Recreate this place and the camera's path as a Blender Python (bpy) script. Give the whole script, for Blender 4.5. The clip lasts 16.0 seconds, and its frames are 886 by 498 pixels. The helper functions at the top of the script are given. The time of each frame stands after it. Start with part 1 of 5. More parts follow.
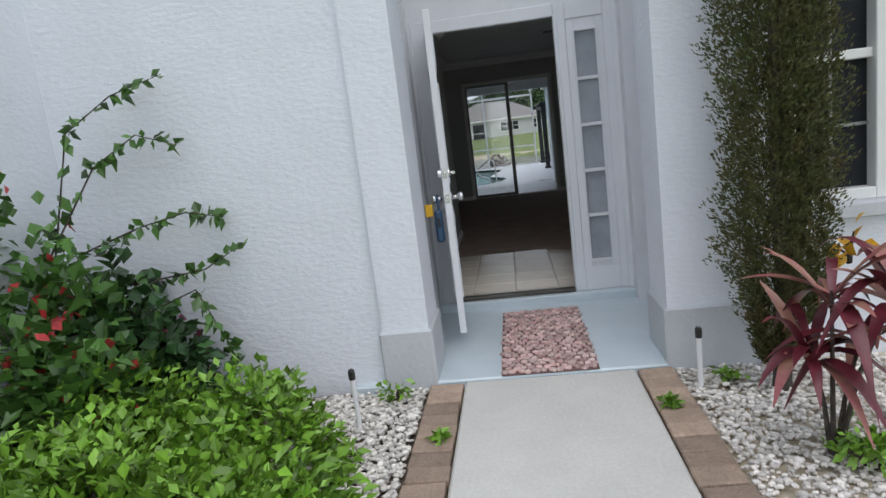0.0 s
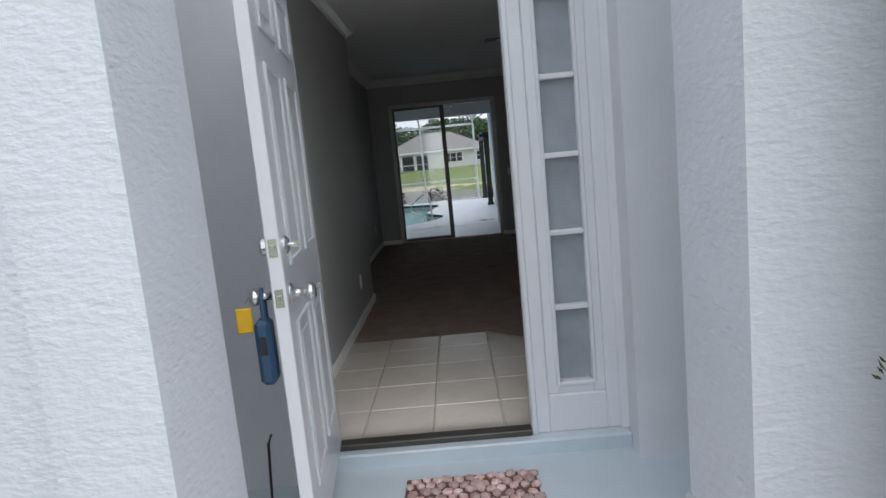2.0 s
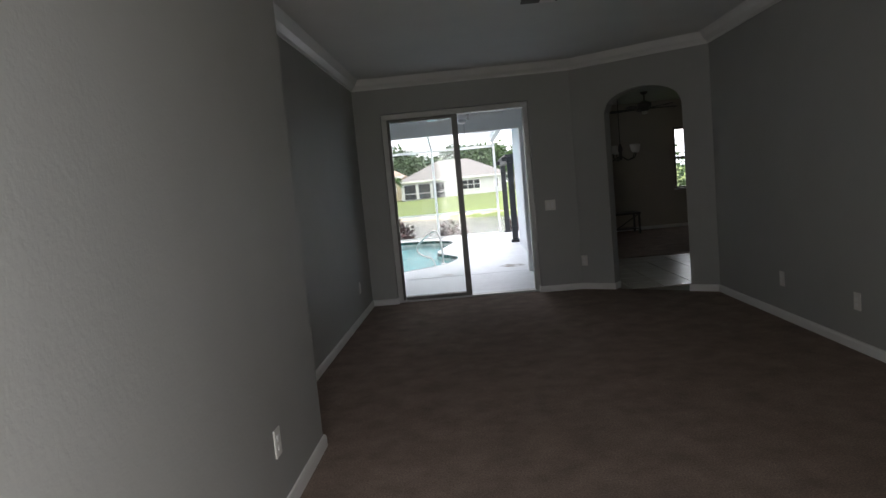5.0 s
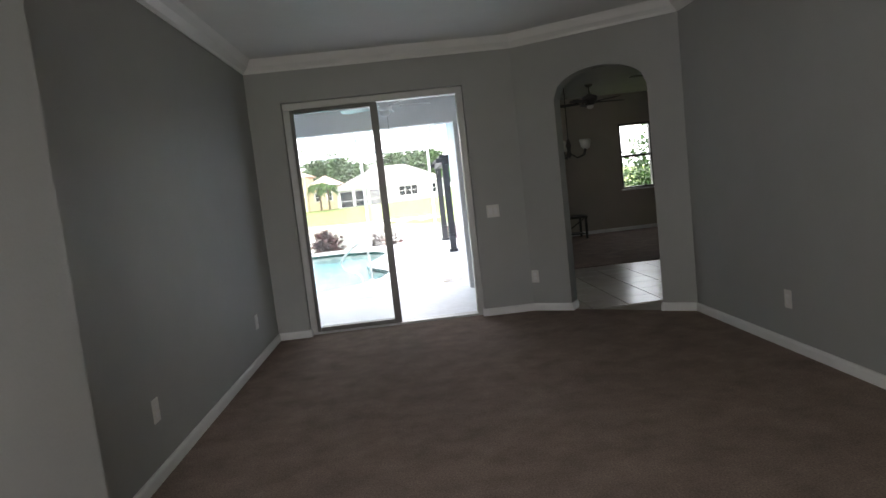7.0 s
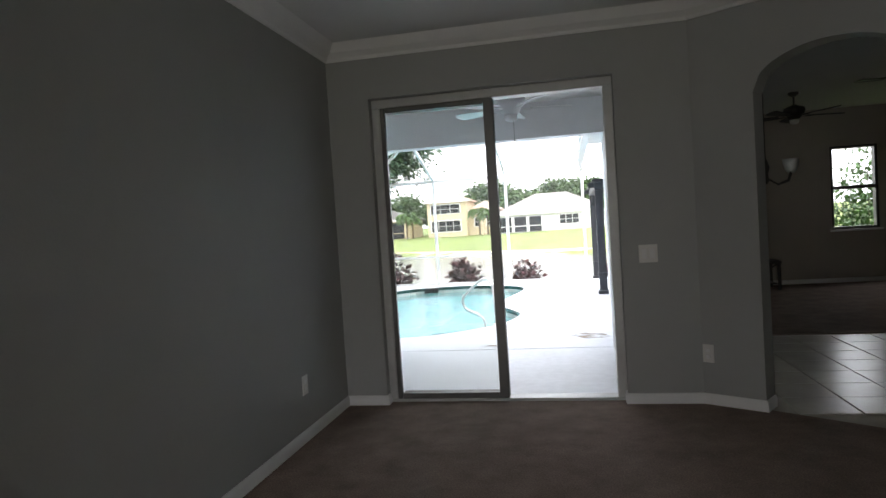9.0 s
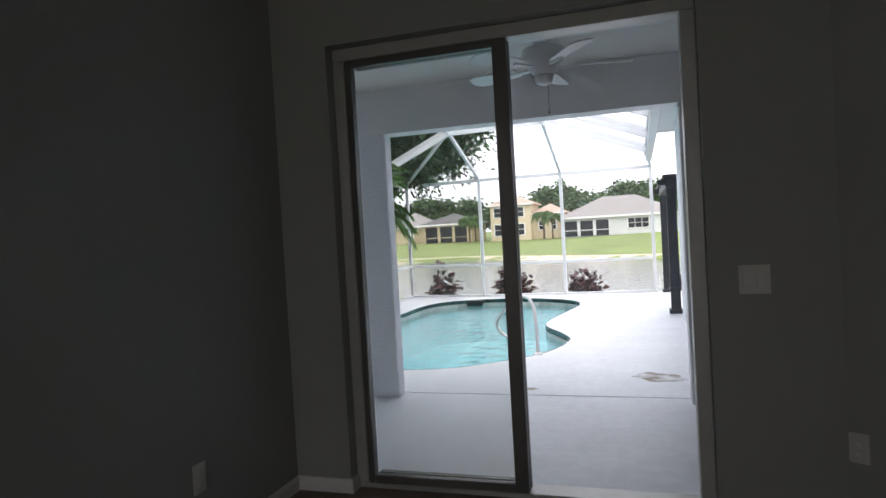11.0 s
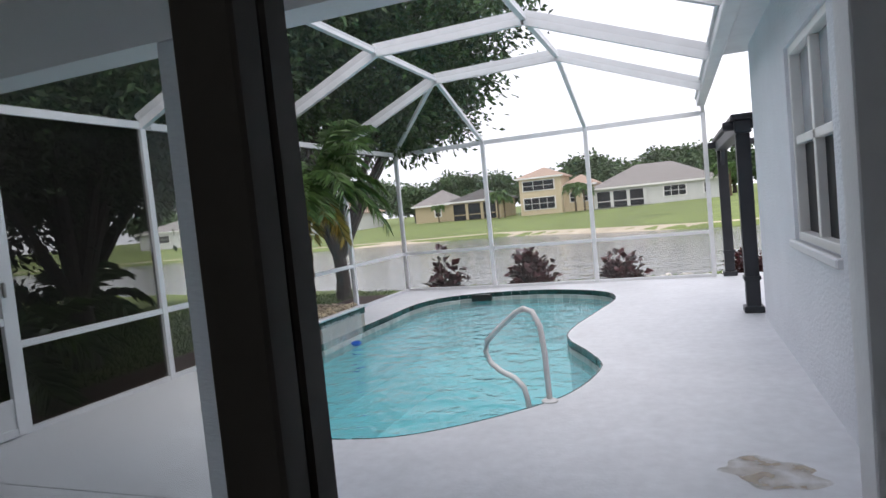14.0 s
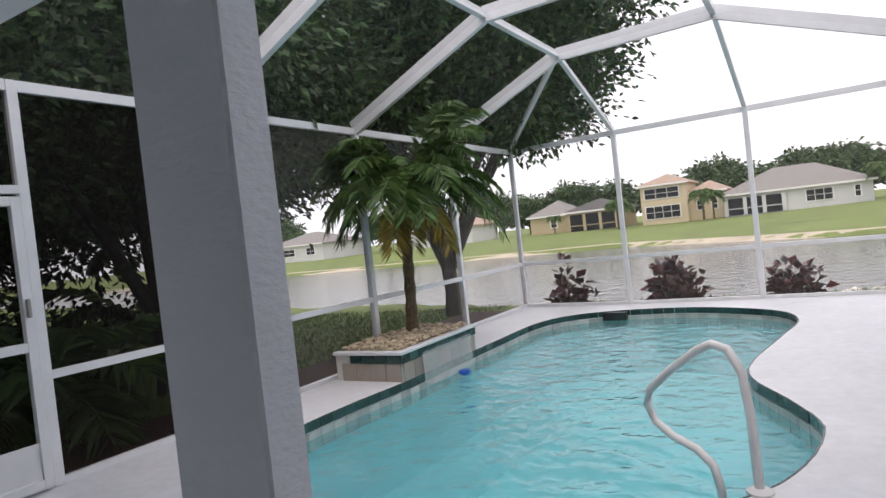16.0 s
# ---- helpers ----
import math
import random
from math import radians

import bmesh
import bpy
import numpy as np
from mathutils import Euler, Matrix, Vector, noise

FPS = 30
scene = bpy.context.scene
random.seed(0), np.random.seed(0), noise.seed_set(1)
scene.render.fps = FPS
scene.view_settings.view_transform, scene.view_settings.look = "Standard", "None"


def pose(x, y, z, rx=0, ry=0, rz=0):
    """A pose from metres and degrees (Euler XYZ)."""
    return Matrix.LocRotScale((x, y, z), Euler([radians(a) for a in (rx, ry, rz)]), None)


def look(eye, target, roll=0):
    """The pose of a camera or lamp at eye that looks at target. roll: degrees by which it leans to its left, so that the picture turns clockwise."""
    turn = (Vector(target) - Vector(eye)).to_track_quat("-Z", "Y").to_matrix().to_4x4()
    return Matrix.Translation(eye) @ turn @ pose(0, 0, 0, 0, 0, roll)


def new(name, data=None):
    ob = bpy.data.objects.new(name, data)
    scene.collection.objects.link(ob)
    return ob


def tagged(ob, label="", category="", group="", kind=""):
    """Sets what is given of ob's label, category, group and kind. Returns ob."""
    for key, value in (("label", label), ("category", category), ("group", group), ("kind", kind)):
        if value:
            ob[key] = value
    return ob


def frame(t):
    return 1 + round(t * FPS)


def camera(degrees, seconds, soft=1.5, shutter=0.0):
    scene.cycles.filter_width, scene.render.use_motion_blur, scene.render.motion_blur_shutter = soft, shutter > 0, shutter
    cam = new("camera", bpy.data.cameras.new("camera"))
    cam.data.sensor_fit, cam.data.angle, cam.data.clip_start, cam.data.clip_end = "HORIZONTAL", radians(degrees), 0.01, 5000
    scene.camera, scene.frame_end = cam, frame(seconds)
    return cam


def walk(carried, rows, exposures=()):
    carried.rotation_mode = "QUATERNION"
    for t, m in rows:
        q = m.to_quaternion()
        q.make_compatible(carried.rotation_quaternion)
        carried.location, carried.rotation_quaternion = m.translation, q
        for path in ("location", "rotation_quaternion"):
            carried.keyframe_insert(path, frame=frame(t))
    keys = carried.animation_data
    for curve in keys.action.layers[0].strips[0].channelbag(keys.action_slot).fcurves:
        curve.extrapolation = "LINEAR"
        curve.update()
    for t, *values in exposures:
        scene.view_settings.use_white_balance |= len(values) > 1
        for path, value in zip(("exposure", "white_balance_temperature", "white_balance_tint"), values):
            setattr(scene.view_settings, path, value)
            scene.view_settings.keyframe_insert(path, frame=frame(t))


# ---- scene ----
cam = camera(70.2, 16.0)
PATH = [
    (0, (0.056, -4.857, 1.306), (-0.183, -2.904, 0.947), -7.1),
    (0.5, (0.061, -4.352, 1.284), (0.063, -2.381, 0.945), -6.8),
    (1, (0.147, -3.828, 1.27), (0.16, -1.851, 0.971), -6.0),
    (1.5, (0.184, -3.3, 1.28), (0.177, -1.317, 1.025), -5.3),
    (2, (0.202, -2.789, 1.276), (0.149, -0.81, 0.99), -5.5),
    (2.5, (0.183, -2.281, 1.287), (0.058, -0.303, 1.015), -4.0),
    (3, (0.105, -1.853, 1.302), (-0.037, 0.124, 1.038), -3.2),
    (3.5, (0.163, -1.366, 1.291), (-0.087, 0.596, 0.996), -4.9),
    (4, (0.188, -0.922, 1.284), (-0.063, 1.046, 1.03), -4.1),
    (4.5, (0.194, -0.455, 1.294), (0.010, 1.527, 1.093), -4.5),
    (7, (0.336, 1.223, 1.252), (0.428, 3.211, 1.053), -6.3),
    (7.5, (0.302, 1.632, 1.252), (0.257, 3.627, 1.112), -8.0),
    (8, (0.44, 2.035, 1.207), (0.4, 4.024, 0.999), -8.7),
    (8.5, (0.564, 2.422, 1.228), (0.317, 4.404, 1.137), -5.1),
    (11, (0.681, 4.291, 1.221), (0.083, 6.199, 1.171), -3.3),
    (11.5, (0.597, 4.665, 1.201), (0.004, 6.574, 1.152), -3.9),
    (12, (0.532, 5.032, 1.179), (-0.061, 6.941, 1.133), -8.6),
    (12.5, (0.464, 5.498, 1.185), (-0.133, 7.405, 1.107), -5.6),
    (13, (0.495, 5.888, 1.211), (-0.009, 7.82, 1.107), -6.4),
    (13.5, (0.433, 6.298, 1.172), (-0.224, 8.185, 1.071), -7.7),
    (14, (0.478, 6.647, 1.193), (-0.221, 8.517, 1.078), -5.6),
    (14.5, (0.338, 7.035, 1.13), (-0.612, 8.792, 1.03), -6.6),
    (15, (0.258, 7.3, 1.205), (-0.858, 8.956, 1.075), -6.7),
    (15.5, (-0.03, 7.698, 1.119), (-1.13, 9.367, 1.064), -7.4),
    (16, (-0.04, 7.736, 1.10), (-1.062, 9.455, 1.062), -6.4),
]
EXPOSURES = [(0, 0.3, 6450, 11), (1.5, 0.42, 6450, 11), (2.5, 0.7, 6450, 11), (3.5, 0.85, 6500, 11), (4.0, 1.05, 6700, 12), (4.7, 1.62, 6900, 14), (6.8, 2.95, 7000, 14), (8.7, 2.6, 7000, 14),
             (10.8, 1.6, 6900, 16), (12.0, 1.4, 6900, 16), (13.0, 1.1, 6900, 16), (14.0, 0.85, 6900, 17), (15.0, 0.78, 7100, 18), (16, 0.85, 7250, 20)]
walk(cam, [(t, look(eye, target, roll)) for t, eye, target, roll in PATH], EXPOSURES)

# ---- world and light ----
world = bpy.data.worlds.new("overcast_sky")
scene.world = world
world.use_nodes = True
wn = world.node_tree
wn.nodes.clear()
w_out = wn.nodes.new("ShaderNodeOutputWorld")
w_bg = wn.nodes.new("ShaderNodeBackground")
w_sky = wn.nodes.new("ShaderNodeTexSky")
w_sky.sky_type = "NISHITA"
w_sky.sun_disc = False
w_sky.sun_elevation, w_sky.sun_rotation = radians(55), radians(150)
w_sky.air_density, w_sky.dust_density = 1.0, 4.0
w_scale = wn.nodes.new("ShaderNodeMix")
w_scale.data_type, w_scale.blend_type = "RGBA", "MULTIPLY"
w_scale.inputs["Factor"].default_value = 1.0
w_scale.inputs["B"].default_value = (0.10, 0.10, 0.10, 1)
w_cloud = wn.nodes.new("ShaderNodeTexNoise")
w_cloud.inputs["Scale"].default_value = 1.6
w_cloud.inputs["Detail"].default_value = 5
w_ramp = wn.nodes.new("ShaderNodeValToRGB")
w_ramp.color_ramp.elements[0].position, w_ramp.color_ramp.elements[0].color = 0.3, (0.80, 0.88, 1.01, 1)
w_ramp.color_ramp.elements[1].position, w_ramp.color_ramp.elements[1].color = 0.7, (0.95, 1.02, 1.13, 1)
w_mix = wn.nodes.new("ShaderNodeMix")
w_mix.data_type = "RGBA"
w_mix.inputs["Factor"].default_value = 0.85
wn.links.new(w_sky.outputs[0], w_scale.inputs["A"])
wn.links.new(w_scale.outputs["Result"], w_mix.inputs["A"])
wn.links.new(w_cloud.outputs["Fac"], w_ramp.inputs["Fac"])
wn.links.new(w_ramp.outputs["Color"], w_mix.inputs["B"])
wn.links.new(w_mix.outputs["Result"], w_bg.inputs["Color"])
w_bg.inputs["Strength"].default_value = 1.0
wn.links.new(w_bg.outputs[0], w_out.inputs[0])

sun = bpy.data.lights.new("sun", "SUN")
sun.energy, sun.angle, sun.color = 0.5, radians(40), (1.0, 0.97, 0.92)
sun_ob = new("sun", sun)
sun_ob.matrix_world = look((0, 0, 20), (-2, 8, 0))


def daylight(name, m, sx, sy, watts, color):
    lamp = bpy.data.lights.new(name, "AREA")
    lamp.shape, lamp.size, lamp.size_y, lamp.energy, lamp.color = "RECTANGLE", sx, sy, watts, color
    ob = new(name, lamp)
    ob.matrix_world = m
    return ob


# sky light entering by the open entry door
daylight("door_daylight", look((0.0, 0.06, 1.02), (0.0, 2.0, 1.02)), 0.86, 1.9, 3.8, (0.95, 0.98, 1.0))

# ---- materials ----
def mat(name, color, rough=0.6, metal=0.0, var=0.12, scale=6.0, bump=0.0, bscale=60.0, second=None, mix=0.5, island=0.0, rand=0.0, spec=None, fine=None, grain=None):
    m = bpy.data.materials.new(name)
    m.use_nodes = True
    nt = m.node_tree
    b = nt.nodes["Principled BSDF"]
    b.inputs["Roughness"].default_value = rough
    b.inputs["Metallic"].default_value = metal
    if spec is not None:
        b.inputs["Specular IOR Level"].default_value = spec
    geo = nt.nodes.new("ShaderNodeNewGeometry")
    n1 = nt.nodes.new("ShaderNodeTexNoise")
    n1.inputs["Scale"].default_value = scale
    n1.inputs["Detail"].default_value = 6
    n1.inputs["Roughness"].default_value = 0.65
    nt.links.new(geo.outputs["Position"], n1.inputs["Vector"])
    ramp = nt.nodes.new("ShaderNodeValToRGB")
    lo = [max(0, c * (1 - var)) for c in color]
    hi = [min(1, c * (1 + var)) for c in color]
    if second:
        hi = second
    ramp.color_ramp.elements[0].position, ramp.color_ramp.elements[0].color = 0.5 - mix * 0.4, (*lo, 1)
    ramp.color_ramp.elements[1].position, ramp.color_ramp.elements[1].color = 0.5 + mix * 0.4, (*hi, 1)
    nt.links.new(n1.outputs["Fac"], ramp.inputs["Fac"])
    col = ramp.outputs["Color"]
    if fine:
        n3 = nt.nodes.new("ShaderNodeTexNoise")
        n3.inputs["Scale"].default_value = fine[0]
        n3.inputs["Detail"].default_value = 3
        nt.links.new(geo.outputs["Position"], n3.inputs["Vector"])
        mr = nt.nodes.new("ShaderNodeMapRange")
        mr.inputs["From Min"].default_value, mr.inputs["From Max"].default_value = 0.3, 0.7
        mr.inputs["To Min"].default_value, mr.inputs["To Max"].default_value = 1 - fine[1], 1 + fine[1]
        nt.links.new(n3.outputs["Fac"], mr.inputs["Value"])
        mx = nt.nodes.new("ShaderNodeMix")
        mx.data_type, mx.blend_type = "RGBA", "MULTIPLY"
        mx.inputs["Factor"].default_value = 1
        nt.links.new(col, mx.inputs["A"])
        nt.links.new(mr.outputs["Result"], mx.inputs["B"])
        col = mx.outputs["Result"]
    for amount, node_type, out in ((island, "ShaderNodeNewGeometry", "Random Per Island"), (rand, "ShaderNodeObjectInfo", "Random")):
        if amount:
            src = nt.nodes.new(node_type)
            mr = nt.nodes.new("ShaderNodeMapRange")
            mr.inputs["To Min"].default_value, mr.inputs["To Max"].default_value = 1 - amount, 1 + amount
            nt.links.new(src.outputs[out], mr.inputs["Value"])
            mx = nt.nodes.new("ShaderNodeMix")
            mx.data_type, mx.blend_type = "RGBA", "MULTIPLY"
            mx.inputs["Factor"].default_value = 1
            nt.links.new(col, mx.inputs["A"])
            nt.links.new(mr.outputs["Result"], mx.inputs["B"])
            col = mx.outputs["Result"]
    nt.links.new(col, b.inputs["Base Color"])
    if bump:
        n2 = nt.nodes.new("ShaderNodeTexNoise")
        n2.inputs["Scale"].default_value = bscale
        n2.inputs["Detail"].default_value = 4
        if grain:
            stretch = nt.nodes.new("ShaderNodeVectorMath")
            stretch.operation = "MULTIPLY"
            stretch.inputs[1].default_value = grain
            nt.links.new(geo.outputs["Position"], stretch.inputs[0])
            nt.links.new(stretch.outputs[0], n2.inputs["Vector"])
        else:
            nt.links.new(geo.outputs["Position"], n2.inputs["Vector"])
        bp = nt.nodes.new("ShaderNodeBump")
        bp.inputs["Strength"].default_value = 1.0
        bp.inputs["Distance"].default_value = bump
        nt.links.new(n2.outputs["Fac"], bp.inputs["Height"])
        nt.links.new(bp.outputs["Normal"], b.inputs["Normal"])
    return m


STUCCO = mat("white_stucco", (0.78, 0.805, 0.85), 0.75, var=0.04, scale=2.0, bump=0.006, bscale=26, grain=(1.0, 1.0, 2.0))
SMOOTH = mat("smooth_white_paint", (0.78, 0.79, 0.81), 0.5, var=0.04, scale=3.0, bump=0.0015, bscale=40)
PLINTH = mat("grey_plinth_paint", (0.55, 0.57, 0.59), 0.6, var=0.05, scale=4, bump=0.003, bscale=40)
PORCH = mat("pale_blue_porch_paint", (0.60, 0.68, 0.72), 0.35, var=0.06, scale=3, bump=0.001, bscale=80)
DOORP = mat("door_gloss_paint", (0.80, 0.81, 0.83), 0.3, var=0.03, scale=3)
FROST = mat("frosted_glass", (0.36, 0.39, 0.42), 0.22, var=0.15, scale=4)
PAINT = mat("grey_wall_paint", (0.37, 0.375, 0.36), 0.55, var=0.04, scale=1.5, bump=0.0012, bscale=70)
BEIGE = mat("beige_wall_paint", (0.42, 0.37, 0.31), 0.6, var=0.04, scale=1.5)
CEIL = mat("white_ceiling_paint", (0.72, 0.73, 0.71), 0.8, var=0.03, scale=2, bump=0.002, bscale=60)
TRIM = mat("white_trim_paint", (0.80, 0.80, 0.78), 0.35, var=0.03, scale=4)
CARPET = mat("brown_carpet", (0.27, 0.205, 0.17), 0.95, var=0.22, scale=5, bump=0.006, bscale=190, fine=(120, 0.25), spec=0.1)
TILE = mat("cream_floor_tile", (0.52, 0.47, 0.41), 0.25, var=0.08, scale=4, rand=0.05, bump=0.0008, bscale=30)
GROUT = mat("grey_grout", (0.47, 0.425, 0.37), 0.9)
CHROME = mat("satin_chrome", (0.72, 0.72, 0.73), 0.22, 1.0, var=0.03)
BRONZE = mat("dark_bronze_aluminium", (0.09, 0.085, 0.075), 0.4, 0.4, var=0.15)
SLIDM = mat("brown_grey_aluminium", (0.15, 0.145, 0.135), 0.4, 0.3, var=0.12)
ALUM = mat("grey_aluminium_frame", (0.33, 0.33, 0.32), 0.4, 0.5, var=0.1)
SLIDF = mat("pale_aluminium_frame", (0.52, 0.52, 0.50), 0.4, 0.2, var=0.08)
BLACK = mat("black_plastic", (0.02, 0.02, 0.02), 0.4)
PLATE = mat("ivory_plastic", (0.75, 0.74, 0.70), 0.4, var=0.02)
BLUEP = mat("blue_plastic", (0.035, 0.085, 0.16), 0.45)
YELLOW = mat("yellow_tag", (0.80, 0.46, 0.02), 0.5)
CONC = mat("pale_concrete", (0.60, 0.58, 0.54), 0.85, var=0.07, scale=2.5, bump=0.002, bscale=150, fine=(60, 0.06))
DECK = mat("white_deck_paint", (0.70, 0.72, 0.75), 0.45, var=0.06, scale=2.2, bump=0.002, bscale=45, fine=(14, 0.05))
BRICK = mat("clay_paver", (0.36, 0.265, 0.20), 0.9, var=0.18, scale=14, bump=0.004, bscale=60, rand=0.3, fine=(90, 0.15))
PEBBLE = mat("polished_pebble", (0.56, 0.27, 0.25), 0.4, var=0.2, scale=22, second=(0.80, 0.66, 0.60), rand=0.3)
RUBBER = mat("dark_rubber", (0.16, 0.09, 0.08), 0.9)
GRAVEL = mat("white_gravel", (0.70, 0.66, 0.61), 0.85, var=0.15, scale=30, island=0.35)
RIVER = mat("tan_river_stone", (0.50, 0.42, 0.30), 0.7, var=0.15, scale=30, island=0.4)
SOIL = mat("dark_soil", (0.10, 0.075, 0.055), 0.95, var=0.3, scale=9, bump=0.02, bscale=40)
MULCH = mat("brown_mulch", (0.075, 0.04, 0.028), 0.95, var=0.4, scale=20, bump=0.03, bscale=35)
LEAF_L = mat("lime_leaf", (0.16, 0.31, 0.03), 0.4, var=0.25, scale=5, island=0.5)
LEAF_D = mat("dark_green_leaf", (0.035, 0.09, 0.025), 0.4, var=0.3, scale=5, island=0.5)
LEAF_M = mat("fresh_green_leaf", (0.07, 0.16, 0.03), 0.4, var=0.3, scale=5, island=0.5)
LEAF_T = mat("oak_leaf", (0.035, 0.085, 0.02), 0.5, var=0.3, scale=1.5, island=0.5)
LEAF_F = mat("far_tree_leaf", (0.06, 0.11, 0.04), 0.7, var=0.3, scale=0.4, island=0.5)
CYPR = mat("cypress_leaf", (0.055, 0.15, 0.03), 0.6, var=0.35, scale=9, second=(0.13, 0.075, 0.03), mix=1.0, island=0.45)
PALMG = mat("palm_leaflet", (0.085, 0.165, 0.045), 0.45, var=0.3, scale=4, island=0.4)
PALMY = mat("yellow_dry_leaflet", (0.36, 0.26, 0.05), 0.5, var=0.3, scale=6, island=0.4)
CORDY = mat("red_cordyline_leaf", (0.16, 0.022, 0.035), 0.35, var=0.4, scale=7, island=0.7)
CORDYP = mat("pink_cordyline_leaf", (0.50, 0.09, 0.14), 0.35, var=0.3, scale=9, second=(0.42, 0.26, 0.16), island=0.3)
CROTON = mat("dark_red_croton_leaf", (0.075, 0.02, 0.022), 0.35, var=0.4, scale=8, island=0.7)
PETAL = mat("red_petal", (0.45, 0.03, 0.03), 0.5, var=0.3, scale=20, island=0.4)
PETALP = mat("plum_petal", (0.16, 0.02, 0.06), 0.5, var=0.3, scale=20, island=0.4)
CROTY = mat("yellow_croton_leaf", (0.62, 0.33, 0.02), 0.4, var=0.3, scale=20)
BARK = mat("dark_bark", (0.065, 0.052, 0.042), 0.95, var=0.35, scale=12, bump=0.02, bscale=30)
PBARK = mat("palm_bark", (0.13, 0.095, 0.06), 0.95, var=0.4, scale=25, bump=0.02, bscale=45)
GRASS = mat("lawn_grass", (0.155, 0.205, 0.05), 0.9, var=0.3, scale=0.35, bump=0.03, bscale=14, fine=(3, 0.15))
BLADE = mat("grass_blade", (0.10, 0.19, 0.03), 0.6, var=0.25, scale=2, island=0.4)
SAND = mat("shore_sand", (0.52, 0.45, 0.34), 0.95, var=0.15, scale=0.6)
ALUW = mat("white_cage_aluminium", (0.74, 0.76, 0.78), 0.4, var=0.06, scale=5)
RAILW = mat("white_rail", (0.80, 0.80, 0.80), 0.25, var=0.03)
PLASTER = mat("aqua_pool_plaster", (0.36, 0.73, 0.765), 0.6, var=0.08, scale=1.6)
TEAL = mat("dark_teal_tile", (0.018, 0.06, 0.055), 0.25, var=0.3, scale=20, rand=0.35)
POOLT = mat("grey_pool_tile", (0.42, 0.44, 0.42), 0.3, var=0.25, scale=9, rand=0.25)
STONET = mat("mottled_stone_tile", (0.45, 0.42, 0.38), 0.5, var=0.3, scale=14, second=(0.30, 0.24, 0.20), rand=0.15)
PERG = mat("black_pergola_paint", (0.022, 0.025, 0.032), 0.45, var=0.15)
FANW = mat("white_fan_enamel", (0.78, 0.79, 0.80), 0.3, var=0.02)
FANB = mat("dark_walnut_blade", (0.035, 0.025, 0.02), 0.4)
SHADE = mat("opal_glass_shade", (0.75, 0.73, 0.68), 0.3)
H_CREAM = mat("cream_stucco", (0.62, 0.52, 0.36), 0.9, var=0.06, scale=0.8)
H_WHITE = mat("pale_grey_stucco", (0.60, 0.61, 0.60), 0.9, var=0.06, scale=0.8)
H_OCHRE = mat("ochre_stucco", (0.48, 0.40, 0.26), 0.9, var=0.06, scale=0.8)
R_GREY = mat("grey_shingle", (0.26, 0.245, 0.23), 0.95, var=0.15, scale=2, fine=(5, 0.12))
R_TAN = mat("tan_shingle", (0.42, 0.31, 0.24), 0.95, var=0.15, scale=2, fine=(5, 0.12))
R_DARK = mat("dark_screen_roof", (0.10, 0.095, 0.09), 0.9, var=0.15, scale=1)
DARKW = mat("dark_window_screen", (0.02, 0.022, 0.026), 0.5, var=0.2, spec=0.15)


def glass(name, tint, rough=0.0):
    m = bpy.data.materials.new(name)
    m.use_nodes = True
    nt = m.node_tree
    nt.nodes.clear()
    out = nt.nodes.new("ShaderNodeOutputMaterial")
    tr = nt.nodes.new("ShaderNodeBsdfTransparent")
    tr.inputs[0].default_value = (*tint, 1)
    gl = nt.nodes.new("ShaderNodeBsdfGlossy")
    gl.inputs["Roughness"].default_value = rough
    lw = nt.nodes.new("ShaderNodeLayerWeight")
    pw = nt.nodes.new("ShaderNodeMath")
    pw.operation = "POWER"
    pw.inputs[1].default_value = 4.0
    fr = nt.nodes.new("ShaderNodeMath")
    fr.operation = "MULTIPLY_ADD"
    fr.inputs[1].default_value, fr.inputs[2].default_value = 0.85, 0.03
    nt.links.new(lw.outputs["Facing"], pw.inputs[0])
    nt.links.new(pw.outputs[0], fr.inputs[0])
    mx = nt.nodes.new("ShaderNodeMixShader")
    nt.links.new(fr.outputs[0], mx.inputs[0])
    nt.links.new(tr.outputs[0], mx.inputs[1])
    nt.links.new(gl.outputs[0], mx.inputs[2])
    nt.links.new(mx.outputs[0], out.inputs[0])
    return m


def veil(name, color, clear):
    m = bpy.data.materials.new(name)
    m.use_nodes = True
    nt = m.node_tree
    nt.nodes.clear()
    out = nt.nodes.new("ShaderNodeOutputMaterial")
    tr = nt.nodes.new("ShaderNodeBsdfTransparent")
    df = nt.nodes.new("ShaderNodeBsdfDiffuse")
    df.inputs[0].default_value = (*color, 1)
    mx = nt.nodes.new("ShaderNodeMixShader")
    mx.inputs[0].default_value = 1 - clear
    nt.links.new(tr.outputs[0], mx.inputs[1])
    nt.links.new(df.outputs[0], mx.inputs[2])
    nt.links.new(mx.outputs[0], out.inputs[0])
    return m


def stain(name, color):
    m = veil(name, color, 0.5)
    nt = m.node_tree
    geo = nt.nodes.new("ShaderNodeNewGeometry")
    n = nt.nodes.new("ShaderNodeTexNoise")
    n.inputs["Scale"].default_value, n.inputs["Detail"].default_value = 9, 6
    nt.links.new(geo.outputs["Position"], n.inputs["Vector"])
    mr = nt.nodes.new("ShaderNodeMapRange")
    mr.inputs["From Min"].default_value, mr.inputs["From Max"].default_value = 0.30, 0.66
    mr.inputs["To Max"].default_value = 0.6
    nt.links.new(n.outputs["Fac"], mr.inputs["Value"])
    nt.links.new(mr.outputs["Result"], nt.nodes["Mix Shader"].inputs[0])
    return m


